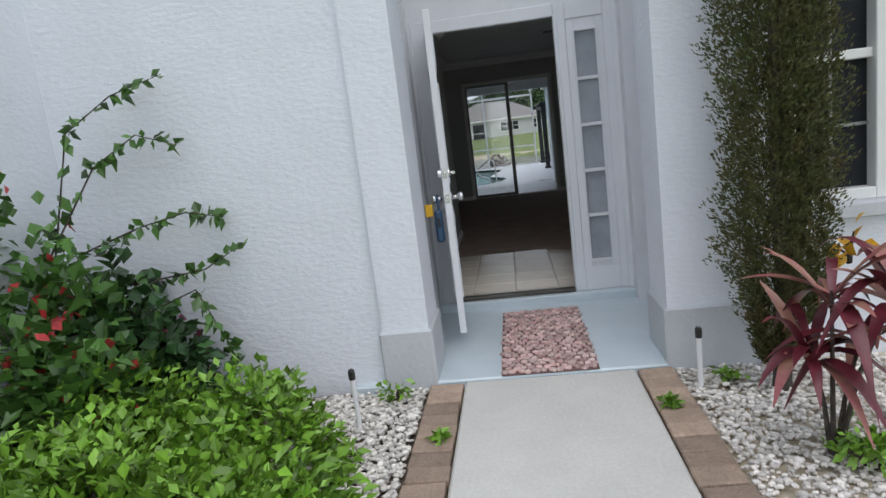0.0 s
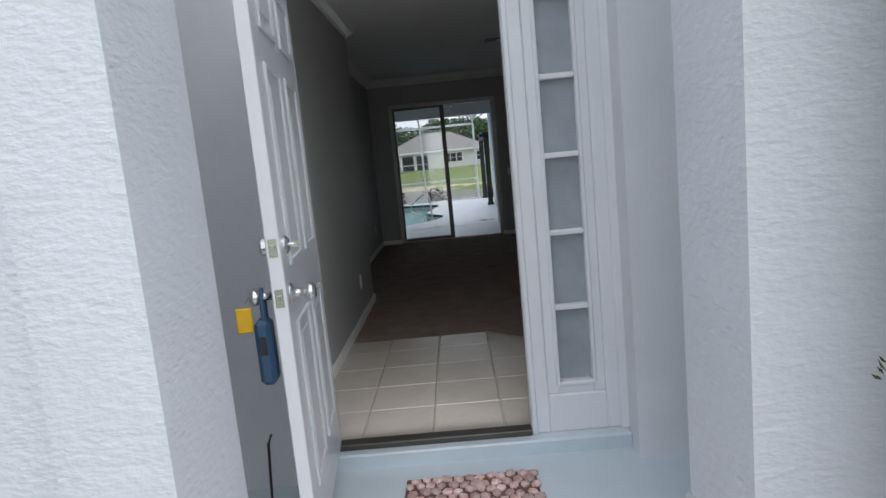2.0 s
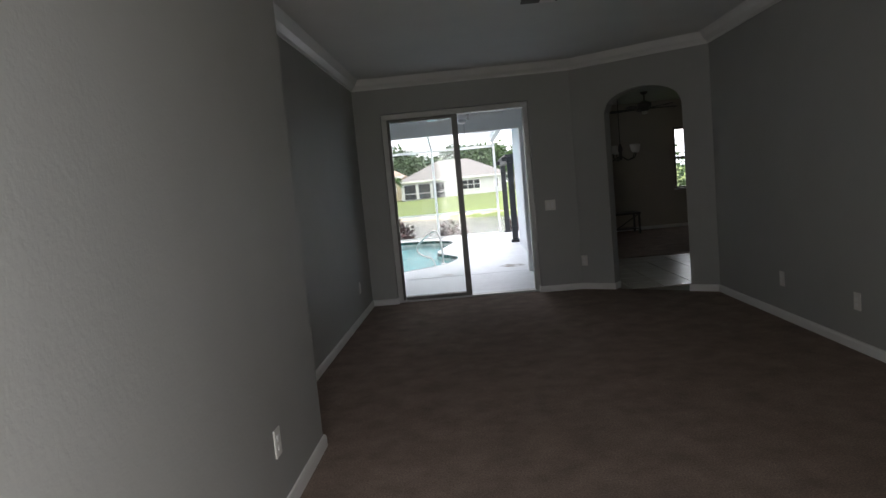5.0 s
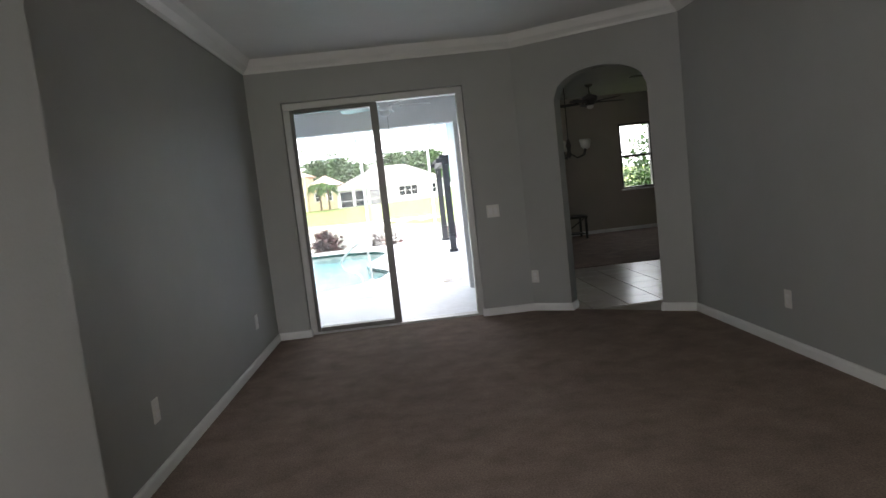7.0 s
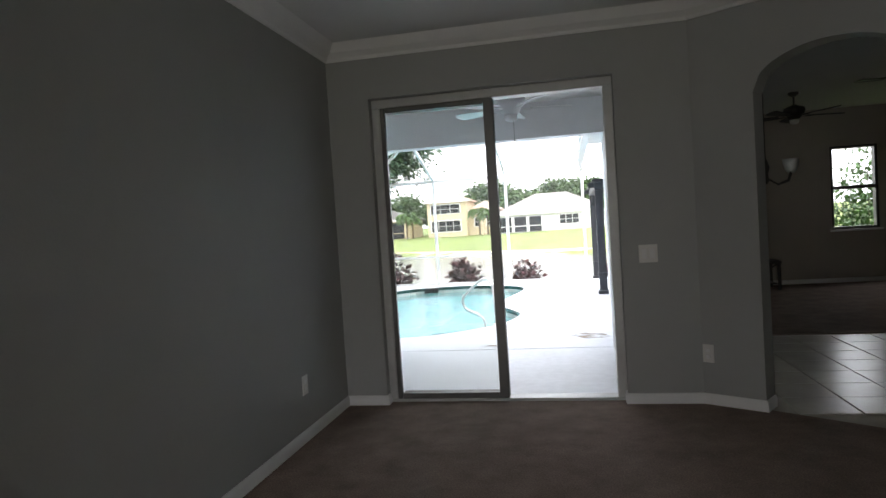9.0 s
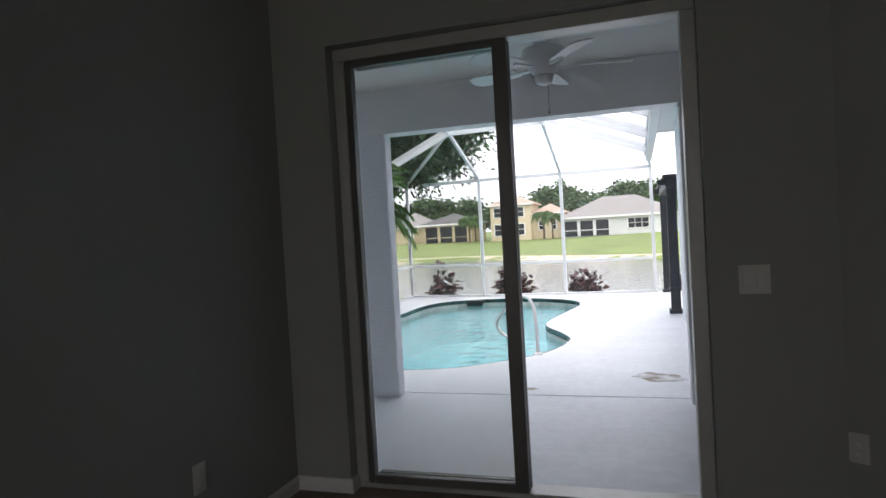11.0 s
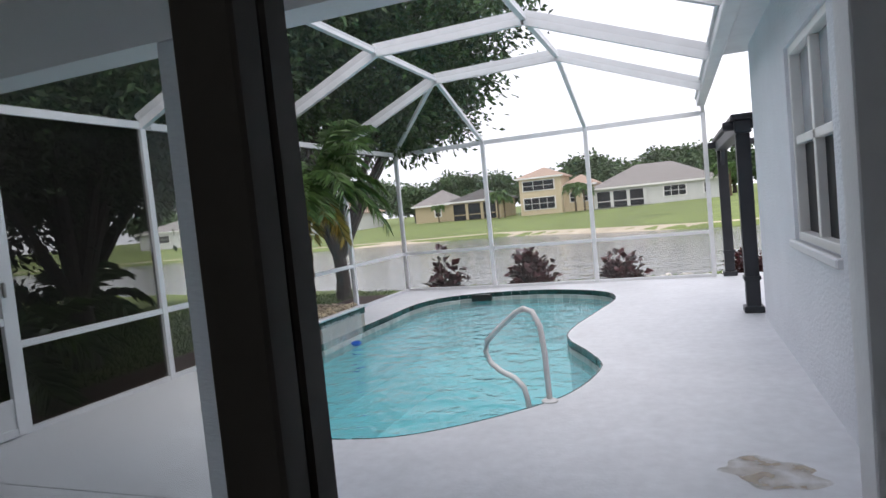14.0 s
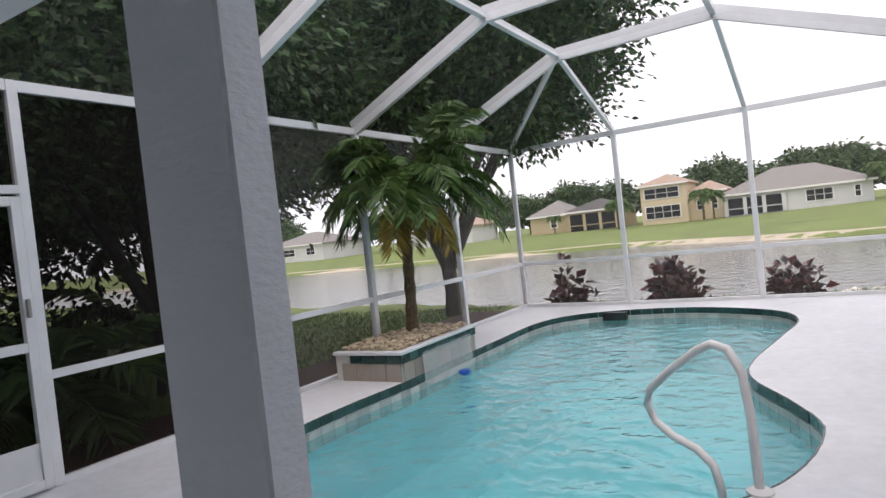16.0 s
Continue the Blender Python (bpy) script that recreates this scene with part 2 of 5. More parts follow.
def liquid(name, color, scale, bump, rough, clear):
    m = bpy.data.materials.new(name)
    m.use_nodes = True
    nt = m.node_tree
    nt.nodes.clear()
    out = nt.nodes.new("ShaderNodeOutputMaterial")
    tr = nt.nodes.new("ShaderNodeBsdfTransparent")
    tr.inputs[0].default_value = (*color, 1)
    df = nt.nodes.new("ShaderNodeBsdfDiffuse")
    df.inputs[0].default_value = (*color, 1)
    m0 = nt.nodes.new("ShaderNodeMixShader")
    m0.inputs[0].default_value = 1 - clear
    gl = nt.nodes.new("ShaderNodeBsdfGlossy")
    gl.inputs["Roughness"].default_value = rough
    fr = nt.nodes.new("ShaderNodeFresnel")
    fr.inputs["IOR"].default_value = 1.33
    mx = nt.nodes.new("ShaderNodeMixShader")
    geo = nt.nodes.new("ShaderNodeNewGeometry")
    n = nt.nodes.new("ShaderNodeTexNoise")
    n.inputs["Scale"].default_value = scale
    n.inputs["Detail"].default_value = 3
    nt.links.new(geo.outputs["Position"], n.inputs["Vector"])
    bp = nt.nodes.new("ShaderNodeBump")
    bp.inputs["Distance"].default_value = bump
    nt.links.new(n.outputs["Fac"], bp.inputs["Height"])
    nt.links.new(bp.outputs[0], gl.inputs["Normal"])
    nt.links.new(bp.outputs[0], fr.inputs["Normal"])
    nt.links.new(tr.outputs[0], m0.inputs[1])
    nt.links.new(df.outputs[0], m0.inputs[2])
    nt.links.new(fr.outputs[0], mx.inputs[0])
    nt.links.new(m0.outputs[0], mx.inputs[1])
    nt.links.new(gl.outputs[0], mx.inputs[2])
    nt.links.new(mx.outputs[0], out.inputs[0])
    return m


STAIN = stain("rust_stain", (0.50, 0.41, 0.30))
SPILL = veil("falling_water_sheet", (0.80, 0.83, 0.83), 0.78)
GLASS = glass("clear_glass", (0.98, 0.985, 0.98))
SCREEN = veil("grey_insect_screen", (0.20, 0.20, 0.20), 0.80)
# same mesh, near black and denser: tree shade put into its colour
SCREEN_SHADE = veil("shaded_insect_screen", (0.012, 0.012, 0.012), 0.34)
POOLW = liquid("pool_water", (0.54, 0.91, 0.95), 6.0, 0.045, 0.02, 0.88)
LAKEW = liquid("lake_water", (0.17, 0.18, 0.17), 2.2, 0.05, 0.08, 0.0)


# ---- mesh helpers ----
def finish(name, bm, material, parent=None, label="", smooth=False):
    me = bpy.data.meshes.new(name)
    bm.normal_update()
    bm.to_mesh(me)
    bm.free()
    me.materials.append(material)
    if smooth:
        for p in me.polygons:
            p.use_smooth = True
    ob = new(name, me)
    if parent is not None:
        ob.parent = parent
    if label:
        ob["label"] = label
    return ob


def part(name, bm, material, parent, label="", smooth=False):
    return finish(name, bm, material, parent, label, smooth)


def holder(name, label, category, at=(0, 0, 0), group="", kind=""):
    return tagged(new(name), label, category, group, kind) if at == (0, 0, 0) else placed(name, label, category, at, group)


def placed(name, label, category, at, group=""):
    ob = tagged(new(name), label, category, group)
    ob.location = at
    return ob


def box(bm, x0, x1, y0, y1, z0, z1, bevel=0.0, m=None):
    c = Matrix.Translation(((x0 + x1) / 2, (y0 + y1) / 2, (z0 + z1) / 2)) @ Matrix.Diagonal((abs(x1 - x0), abs(y1 - y0), abs(z1 - z0), 1))
    if m is not None:
        c = m @ c
    r = bmesh.ops.create_cube(bm, size=1, matrix=c)
    if bevel:
        es = list({e for v in r["verts"] for e in v.link_edges})
        bmesh.ops.bevel(bm, geom=es, offset=bevel, segments=1, affect="EDGES", clamp_overlap=True)
    return bm


def B(*a, bevel=0.0, m=None):
    return box(bmesh.new(), *a, bevel=bevel, m=m)


def tube(bm, pts, radii, n=8, caps=True):
    pts = [Vector(p) for p in pts]
    if not isinstance(radii, (list, tuple)):
        radii = [radii] * len(pts)
    rings = []
    up = Vector((0.13, 0.27, 1)).normalized()
    for i, p in enumerate(pts):
        d = (pts[min(i + 1, len(pts) - 1)] - pts[max(i - 1, 0)]).normalized()
        u = d.cross(up)
        u = u.normalized() if u.length > 0.05 else d.orthogonal().normalized()
        v = d.cross(u)
        rings.append([bm.verts.new(p + radii[i] * (math.cos(a) * u + math.sin(a) * v)) for a in (2 * math.pi * k / n for k in range(n))])
    for a, b in zip(rings, rings[1:]):
        for k in range(n):
            bm.faces.new((a[k], b[k], b[(k + 1) % n], a[(k + 1) % n]))
    if caps:
        bm.faces.new(rings[0])
        bm.faces.new(rings[-1][::-1])
    return bm


def lathe(bm, profile, at=(0, 0, 0), n=16, m=None):
    rings = []
    for r, z in profile:
        ring = []
        for k in range(n):
            a = 2 * math.pi * k / n
            p = Vector((r * math.cos(a), r * math.sin(a), z))
            p = (m @ p) if m is not None else p
            ring.append(bm.verts.new(p + Vector(at)))
        rings.append(ring)
    for a, b in zip(rings, rings[1:]):
        for k in range(n):
            bm.faces.new((a[k], a[(k + 1) % n], b[(k + 1) % n], b[k]))
    bm.faces.new(rings[0][::-1])
    bm.faces.new(rings[-1])
    return bm


def beam(bm, p, q, w, h):
    p, q = Vector(p), Vector(q)
    d = q - p
    u = d.cross(Vector((0, 0, 1)))
    u = u.normalized() if u.length > 1e-4 else Vector((1, 0, 0))
    v = u.cross(d).normalized()
    vs = [bm.verts.new(e + sx * w / 2 * u + sy * h / 2 * v) for e in (p, q) for sx, sy in ((-1, -1), (1, -1), (1, 1), (-1, 1))]
    for f in ((0, 1, 2, 3), (7, 6, 5, 4), (0, 4, 5, 1), (1, 5, 6, 2), (2, 6, 7, 3), (3, 7, 4, 0)):
        bm.faces.new([vs[k] for k in f])
    return bm


def leaf_mesh(name, base, way, size, material, parent, label="", width=0.45, droop=0.15, seed=1):
    """Many small folded leaves: base points, directions and lengths as arrays."""
    rng = np.random.default_rng(seed)
    base, way = np.asarray(base, float), np.asarray(way, float)
    n = len(base)
    way = way / np.maximum(np.linalg.norm(way, axis=1, keepdims=True), 1e-6)
    size = np.broadcast_to(np.asarray(size, float), (n,))[:, None]
    side = np.cross(way, rng.normal(size=(n, 3)))
    side /= np.maximum(np.linalg.norm(side, axis=1, keepdims=True), 1e-6)
    nor = np.cross(way, side)
    mid = base + way * size * 0.45
    tip = base + way * size - np.array([0, 0, 1.0]) * size * droop
    left = mid + side * size * width / 2 + nor * size * 0.08
    right = mid - side * size * width / 2 + nor * size * 0.08
    verts = np.stack([base, left, tip, right], 1).reshape(-1, 3)
    idx = np.arange(n)[:, None] * 4
    faces = np.concatenate([idx + np.array([[0, 1, 2]]), idx + np.array([[0, 2, 3]])], 0)
    me = bpy.data.meshes.new(name)
    me.from_pydata(verts.tolist(), [], faces.tolist())
    me.materials.append(material)
    ob = new(name, me)
    ob.parent = parent
    if label:
        ob["label"] = label
    return ob


def stones(name, pts, rmin, rmax, material, parent=None, seed=3):
    """Loose stones joined into one mesh."""
    rng = np.random.default_rng(seed)
    t = bmesh.new()
    bmesh.ops.create_icosphere(t, subdivisions=1, radius=1)
    tv = np.array([v.co[:] for v in t.verts])
    tf = np.array([[v.index for v in f.verts] for f in t.faces])
    t.free()
    V, F = [], []
    for i, p in enumerate(pts):
        s = rng.uniform(rmin, rmax) * np.array([rng.uniform(0.8, 1.4), rng.uniform(0.6, 1.1), rng.uniform(0.45, 0.8)])
        a = rng.uniform(0, 6.28)
        q = tv * s * rng.uniform(0.85, 1.15, (len(tv), 1))
        q = np.stack([q[:, 0] * math.cos(a) - q[:, 1] * math.sin(a), q[:, 0] * math.sin(a) + q[:, 1] * math.cos(a), q[:, 2]], 1)
        V.append(q + np.array(p))
        F.append(tf + i * len(tv))
    me = bpy.data.meshes.new(name)
    me.from_pydata(np.concatenate(V).tolist(), [], np.concatenate(F).tolist())
    me.materials.append(material)
    ob = new(name, me)
    if parent is not None:
        ob.parent = parent
    return ob


def struct(name, bm, material, label="", smooth=False):
    return tagged(finish(name, bm, material, None, "", smooth), label, "", "", "structure")


# ---- ground, lake ----
def bank_y(x):
    return 49.0 + min(11.0, 0.65 * max(0.0, 2.0 - x))


def ground_z(x, y):
    if -3.1 <= x <= 0.7 and 9.4 <= y <= 15.4:
        return -2.6
    shore = 17.3 + 0.25 * math.sin(x * 0.7) + (max(0, -x - 5) * 0.25)
    yb = bank_y(x)
    if y < shore:
        return -0.13 - (0.04 if y < 0 else 0.0)
    if y < shore + 3:
        return -0.13 - 2.6 * (y - shore) / 3
    if y < yb - 2:
        return -2.7
    if y < yb + 3:
        return -2.7 + 1.45 * (y - yb + 2) / 5
    return -1.25 + 0.85 * min(1.0, (y - yb - 3) / 36) + (0.12 * math.sin(x * 0.11) if y > yb + 6 else 0)


gx = sorted(set([-900, -300, -150] + list(range(-90, 60, 4)) + [80, 150, 300, 900] + [v * 0.5 for v in range(-24, 12)] + [-3.11, -3.09, 0.69, 0.71]))
gy = sorted(set([-300, -60, -20] + list(range(-10, 9)) + [9.39, 9.41, 15.39, 15.41] + [v * 0.5 for v in range(20, 46)] + list(range(24, 80, 1)) + [90, 110, 150, 300, 900]))
me = bpy.data.meshes.new("ground")
me.from_pydata([(x, y, ground_z(x, y)) for y in gy for x in gx], [], [(j * len(gx) + i, j * len(gx) + i + 1, (j + 1) * len(gx) + i + 1, (j + 1) * len(gx) + i) for j in range(len(gy) - 1) for i in range(len(gx) - 1)])
me.materials.append(GRASS)
tagged(new("ground", me), "green lawn running down to the lake and up the far bank", "ground", "", "structure")
struct("lake_water", B(-300, 300, 16.5, 80, -1.62, -1.5), LAKEW, "calm grey lake under an overcast sky")
bm = bmesh.new()
rows = []
for x in range(-120, 121, 2):
    yb = bank_y(x)
    w = 0.75 + 0.3 * math.sin(x * 0.31)
    rows.append((bm.verts.new((x, yb + 1.5, ground_z(x, yb + 1.5) + 0.05)), bm.verts.new((x, yb + 2.8 + w, ground_z(x, yb + 2.8 + w) + 0.06))))
for a, b in zip(rows, rows[1:]):
    bm.faces.new((a[0], b[0], b[1], a[1]))
struct("far_shore_ground", bm, SAND, "pale sand strip along the far waterline")

# ---- house: front elevation ----
def wall(name, boxes, material, label):
    bm = bmesh.new()
    for b in boxes:
        box(bm, *b)
    return struct(name, bm, material, label)


wall("wall_front_left", [(-2.55, -0.77, -1.40, -1.15, -0.2, 4.3), (-2.80, -2.55, -9.0, -1.15, -0.2, 4.3)], STUCCO, "white textured stucco front wall")
wall("wall_pilaster_left", [(-0.77, -0.50, -1.44, -1.03, -0.2, 4.3)], STUCCO, "white stucco entry pilaster")
wall("wall_pilaster_right", [(0.82, 1.30, -1.44, -1.03, -0.2, 4.3)], STUCCO, "white stucco entry pilaster")
wall("wall_front_right", [(1.30, 1.50, -1.38, -1.15, -0.2, 4.3), (1.50, 2.62, -1.38, -1.15, -0.2, 0.70), (1.50, 2.62, -1.38, -1.15, 2.15, 4.3), (2.62, 6.0, -1.38, -1.15, -0.2, 4.3)], STUCCO, "white stucco front wall beside the entry")
for nm, bx in (("trim_plinth_left", (-0.79, -0.48, -1.465, -1.02, -0.2, 0.23)), ("trim_plinth_right", (0.80, 1.32, -1.465, -1.02, -0.2, 0.23))):
    struct(nm, B(*bx, bevel=0.012), PLINTH, "grey painted plinth at the foot of the pilaster")
wall("wall_recess", [(-1.10, -0.98, -1.03, 0.12, -0.2, 4.0), (-0.98, -0.60, -0.20, 0.12, -0.2, 4.0), (0.90, 1.42, -0.20, 0.12, -0.2, 4.0), (1.42, 1.55, -1.15, 0.12, -0.2, 4.0),
                     (-0.60, 0.90, 0.0, 0.12, 2.12, 4.0)], SMOOTH, "smooth white entry recess walls")
struct("ceiling_porch", B(-1.1, 1.55, -0.5, 0.12, 4.0, 4.1), CEIL, "white porch soffit")
struct("floor_porch", B(-0.98, 1.42, -1.46, -0.06, -0.2, -0.088, bevel=0.01), PORCH, "pale blue painted concrete porch floor")
struct("trim_threshold_step", B(-0.60, 0.90, -0.10, 0.0, -0.2, -0.02, bevel=0.008), PORCH, "pale blue painted step under the door")
struct("trim_threshold", B(-0.457, 0.457, -0.05, 0.022, -0.02, 0.008, bevel=0.004), BRONZE, "dark metal door threshold")

# door frame and sidelight
bm = bmesh.new()
for b in ((-0.60, -0.458, -0.03, 0.03, -0.02, 2.12), (0.458, 0.545, -0.03, 0.03, -0.02, 2.12), (0.81, 0.90, -0.03, 0.03, -0.02, 2.12), (-0.458, 0.458, -0.03, 0.03, 2.03, 2.12), (0.545, 0.81, -0.03, 0.03, 2.0, 2.12), (0.545, 0.81, -0.03, 0.03, -0.02, 0.16)):
    box(bm, *b, bevel=0.006)
for b in ((-0.62, -0.575, -0.045, -0.03, -0.02, 2.14), (0.865, 0.905, -0.045, -0.03, -0.02, 2.14), (0.462, 0.485, -0.042, -0.03, -0.02, 2.12)):
    box(bm, *b, bevel=0.004)
struct("door_1_frame", bm, DOORP, "white painted entry door frame")
sl = holder("window_sidelight", "white sidelight beside the door with five frosted panes", "window", kind="structure")
zs = [0.215, 0.56, 0.90, 1.24, 1.575, 1.91]
bm = bmesh.new()
for b in ((0.545, 0.60, -0.02, 0.028, 0.16, 2.0), (0.755, 0.81, -0.02, 0.028, 0.16, 2.0), (0.60, 0.755, -0.02, 0.028, 0.16, 0.215), (0.60, 0.755, -0.02, 0.028, 1.91, 2.0)):
    box(bm, *b, bevel=0.004)
for b in ((0.585, 0.603, -0.032, -0.02, 0.20, 1.925), (0.752, 0.77, -0.032, -0.02, 0.20, 1.925), (0.603, 0.752, -0.032, -0.02, 0.197, 0.217), (0.603, 0.752, -0.032, -0.02, 1.908, 1.928)):
    box(bm, *b, bevel=0.004)
part("window_frame", bm, DOORP, sl)
for a, b in zip(zs, zs[1:]):
    part("pane", B(0.60, 0.755, 0.02, 0.03, a, b), FROST, sl)
    if b < 1.9:
        part("muntin", B(0.60, 0.755, -0.018, 0.02, b - 0.012, b + 0.012, bevel=0.004), DOORP, sl)

# entry door, swung out
door = placed("entry_door", "open white six-panel entry door with chrome knob and deadbolt", "door", (-0.452, -0.02, 0.0))
door.rotation_euler = (0, 0, radians(-84))
part("door_leaf", B(0.0, 0.905, -0.022, 0.022, 0.012, 2.04, bevel=0.003), DOORP, door)
for x0, x1 in ((0.12, 0.40), (0.51, 0.79)):
    for z0, z1 in ((0.22, 0.80), (0.98, 1.62), (1.72, 1.92)):
        bm = bmesh.new()
        for s in (-1, 1):
            y0, y1 = (0.022, 0.031) if s > 0 else (-0.031, -0.022)
            for b in ((x0, x0 + 0.022, y0, y1, z0, z1), (x1 - 0.022, x1, y0, y1, z0, z1), (x0 + 0.022, x1 - 0.022, y0, y1, z0, z0 + 0.022), (x0 + 0.022, x1 - 0.022, y0, y1, z1 - 0.022, z1)):
                box(bm, *b, bevel=0.004)
            box(bm, x0 + 0.06, x1 - 0.06, y0, y1 - 0.004 if s > 0 else y1, z0 + 0.06, z1 - 0.06, bevel=0.004)
        part("panel_moulding", bm, DOORP, door)
RX = Matrix.Rotation(radians(90), 4, "X")
for s in (-1, 1):
    mk = Matrix.Rotation(radians(90 * -s), 4, "X")
    bm = lathe(bmesh.new(), [(0.034, 0), (0.034, 0.006), (0.014, 0.012), (0.013, 0.04), (0.022, 0.05), (0.028, 0.06), (0.028, 0.072), (0.02, 0.08)], (0.84, 0.022 * s, 0.90), 18, mk)
    part("door_knob", bm, CHROME, door, smooth=True)
    bm = lathe(bmesh.new(), [(0.030, 0), (0.030, 0.008), (0.020, 0.016), (0.006, 0.018), (0.006, 0.032)] if s > 0 else [(0.030, 0), (0.030, 0.02), (0.024, 0.026)], (0.84, 0.022 * s, 1.055), 18, mk)
    if s > 0:
        box(bm, 0.836, 0.844, 0.045, 0.065, 1.045, 1.065)
    part("deadbolt", bm, CHROME, door)
for z in (0.90, 1.055):
    bm = B(0.905, 0.907, -0.013, 0.013, z - 0.028, z + 0.028)
    box(bm, 0.907, 0.913, -0.008, 0.008, z - 0.01, z + 0.01, bevel=0.002)
    part("latch_plate", bm, CHROME, door)
# lockbox and tag hanging on the outer knob
lb = placed("key_lockbox", "blue key lockbox hanging from the outer door knob", "lockbox", (-0.452, -0.02, 0.0))
lb.rotation_euler = door.rotation_euler
part("body", B(0.802, 0.878, -0.098, -0.046, 0.62, 0.83, bevel=0.014), BLUEP, lb)
part("shackle", tube(bmesh.new(), [(0.82, -0.065, 0.82), (0.82, -0.065, 0.90), (0.84, -0.065, 0.922), (0.86, -0.065, 0.90), (0.86, -0.065, 0.82)], 0.008, 8), BLUEP, lb)
part("dial_row", B(0.878, 0.881, -0.082, -0.062, 0.72, 0.78, bevel=0.002), BLACK, lb)
tg = placed("key_tag", "yellow plastic key tag hanging at the door knob", "tag", (-0.452, -0.02, 0.0))
tg.rotation_euler = door.rotation_euler
part("tag_body", B(0.842, 0.852, -0.152, -0.102, 0.79, 0.87, bevel=0.004), YELLOW, tg)
part("ring", tube(bmesh.new(), [(0.845, -0.12, 0.885), (0.845, -0.10, 0.91), (0.845, -0.07, 0.915)], 0.002, 6), CHROME, tg)

# door bell, outlet box, rod in the recess
bell = holder("door_bell", "small white door bell button on the recess wall", "door bell")
part("bell_case", B(1.105, 1.135, -0.216, -0.2, 0.95, 1.03, bevel=0.005), PLATE, bell)
part("bell_button", lathe(bmesh.new(), [(0.008, 0), (0.008, 0.004)], (1.12, -0.216, 1.00), 12, RX), PLATE, bell)
ob_ = holder("outdoor_socket", "grey weatherproof socket box low on the recess wall", "socket")
part("socket_box", B(1.14, 1.22, -0.235, -0.2, 0.13, 0.26, bevel=0.006), ALUM, ob_)
for z in (0.155, 0.195, 0.235):
    part("socket_cover", B(1.15, 1.21, -0.247, -0.235, z - 0.012, z + 0.012, bevel=0.003), BLACK, ob_)
finish("metal_rod", tube(bmesh.new(), [(-0.69, -0.30, -0.088), (-0.69, -0.25, 0.14), (-0.68, -0.225, 0.17)], 0.006, 6), BARK)
tagged(bpy.data.objects["metal_rod"], "thin rusty metal rod leaning in the recess corner", "rod")

# front window
w1 = holder("window_front", "white framed front window with dark panes", "window", kind="structure")
bm = bmesh.new()
for b in ((1.50, 1.56, -1.36, -1.20, 0.70, 2.15), (1.93, 2.02, -1.36, -1.20, 0.70, 2.15), (2.56, 2.62, -1.36, -1.20, 0.70, 2.15), (1.56, 1.93, -1.36, -1.20, 0.70, 0.76), (2.02, 2.56, -1.36, -1.20, 0.70, 0.76), (1.56, 1.93, -1.36, -1.20, 2.09, 2.15), (2.02, 2.56, -1.36, -1.20, 2.09, 2.15), (1.56, 1.93, -1.33, -1.22, 1.42, 1.47), (2.02, 2.56, -1.33, -1.22, 1.42, 1.47)):
    box(bm, *b, bevel=0.005)
part("window_frame", bm, TRIM, w1)
part("window_sill", B(1.46, 2.66, -1.45, -1.20, 0.62, 0.70, bevel=0.008), PLINTH, w1)
for x0, x1 in ((1.56, 1.93), (2.02, 2.56)):
    for z0, z1 in ((0.76, 1.42), (1.47, 2.09)):
        part("pane", B(x0, x1, -1.27, -1.262, z0, z1), DARKW, w1)
        xm, zm = (x0 + x1) / 2, (z0 + z1) / 2
        bm = B(xm - 0.008, xm + 0.008, -1.285, -1.27, z0, z1)
        box(bm, x0, xm - 0.008, -1.285, -1.27, zm - 0.008, zm + 0.008)
        box(bm, xm + 0.008, x1, -1.285, -1.27, zm - 0.008, zm + 0.008)
        part("muntin", bm, ALUM, w1)

# walkway, gravel
struct("pavement_walk", B(-0.325, 0.625, -12, -1.47, -0.3, -0.098, bevel=0.012), CONC, "pale concrete front walk")
struct("ground_bed_left", B(-2.55, -0.53, -6, -1.40, -0.3, -0.15), SOIL, "planting bed beside the walk")
struct("ground_bed_right", B(0.83, 3.3, -4.6, -1.38, -0.3, -0.15), SAND, "planting bed under white gravel")

# plain outer walls and slab that close the house
wall("wall_house_outer", [(-4.2, -4.05, -1.40, 7.21, -0.2, 2.75), (-4.05, -2.80, -1.40, -1.25, -0.2, 2.75), (6.0, 7.15, -1.38, -1.15, -0.2, 2.75), (7.0, 7.15, -1.15, 0.1, -0.2, 2.75)], STUCCO, "white stucco outer house walls")
struct("floor_slab", B(-4.05, 7.0, -1.14, 7.2, -0.25, -0.205), CONC, "concrete house slab")

# ---- house: living room ----
wall("wall_foyer_left", [(-0.99, -0.65, 0.12, 3.07, -0.1, 2.52)], PAINT, "grey painted foyer wall")
wall("wall_living_left", [(-1.15, -0.99, 0.12, 7.19, -0.1, 2.52)], PAINT, "grey painted living room wall")
wall("wall_living_right", [(2.615, 2.75, 0.12, 6.24, -0.1, 2.52)], PAINT, "grey painted living room wall")
wall("wall_front_inner", [(-1.15, -0.47, 0.12, 0.17, -0.1, 2.52), (0.90, 2.75, 0.12, 0.17, -0.1, 2.52), (-0.47, 0.90, 0.12, 0.17, 2.12, 2.52)], PAINT, "grey painted wall round the entry door")
wall("wall_slider", [(-0.99, -0.70, 7.01, 7.21, -0.1, 2.52), (0.935, 1.40, 7.01, 7.21, -0.1, 2.52), (-0.70, 0.935, 7.01, 7.21, 2.135, 2.52)], PAINT, "grey painted wall round the sliding door")
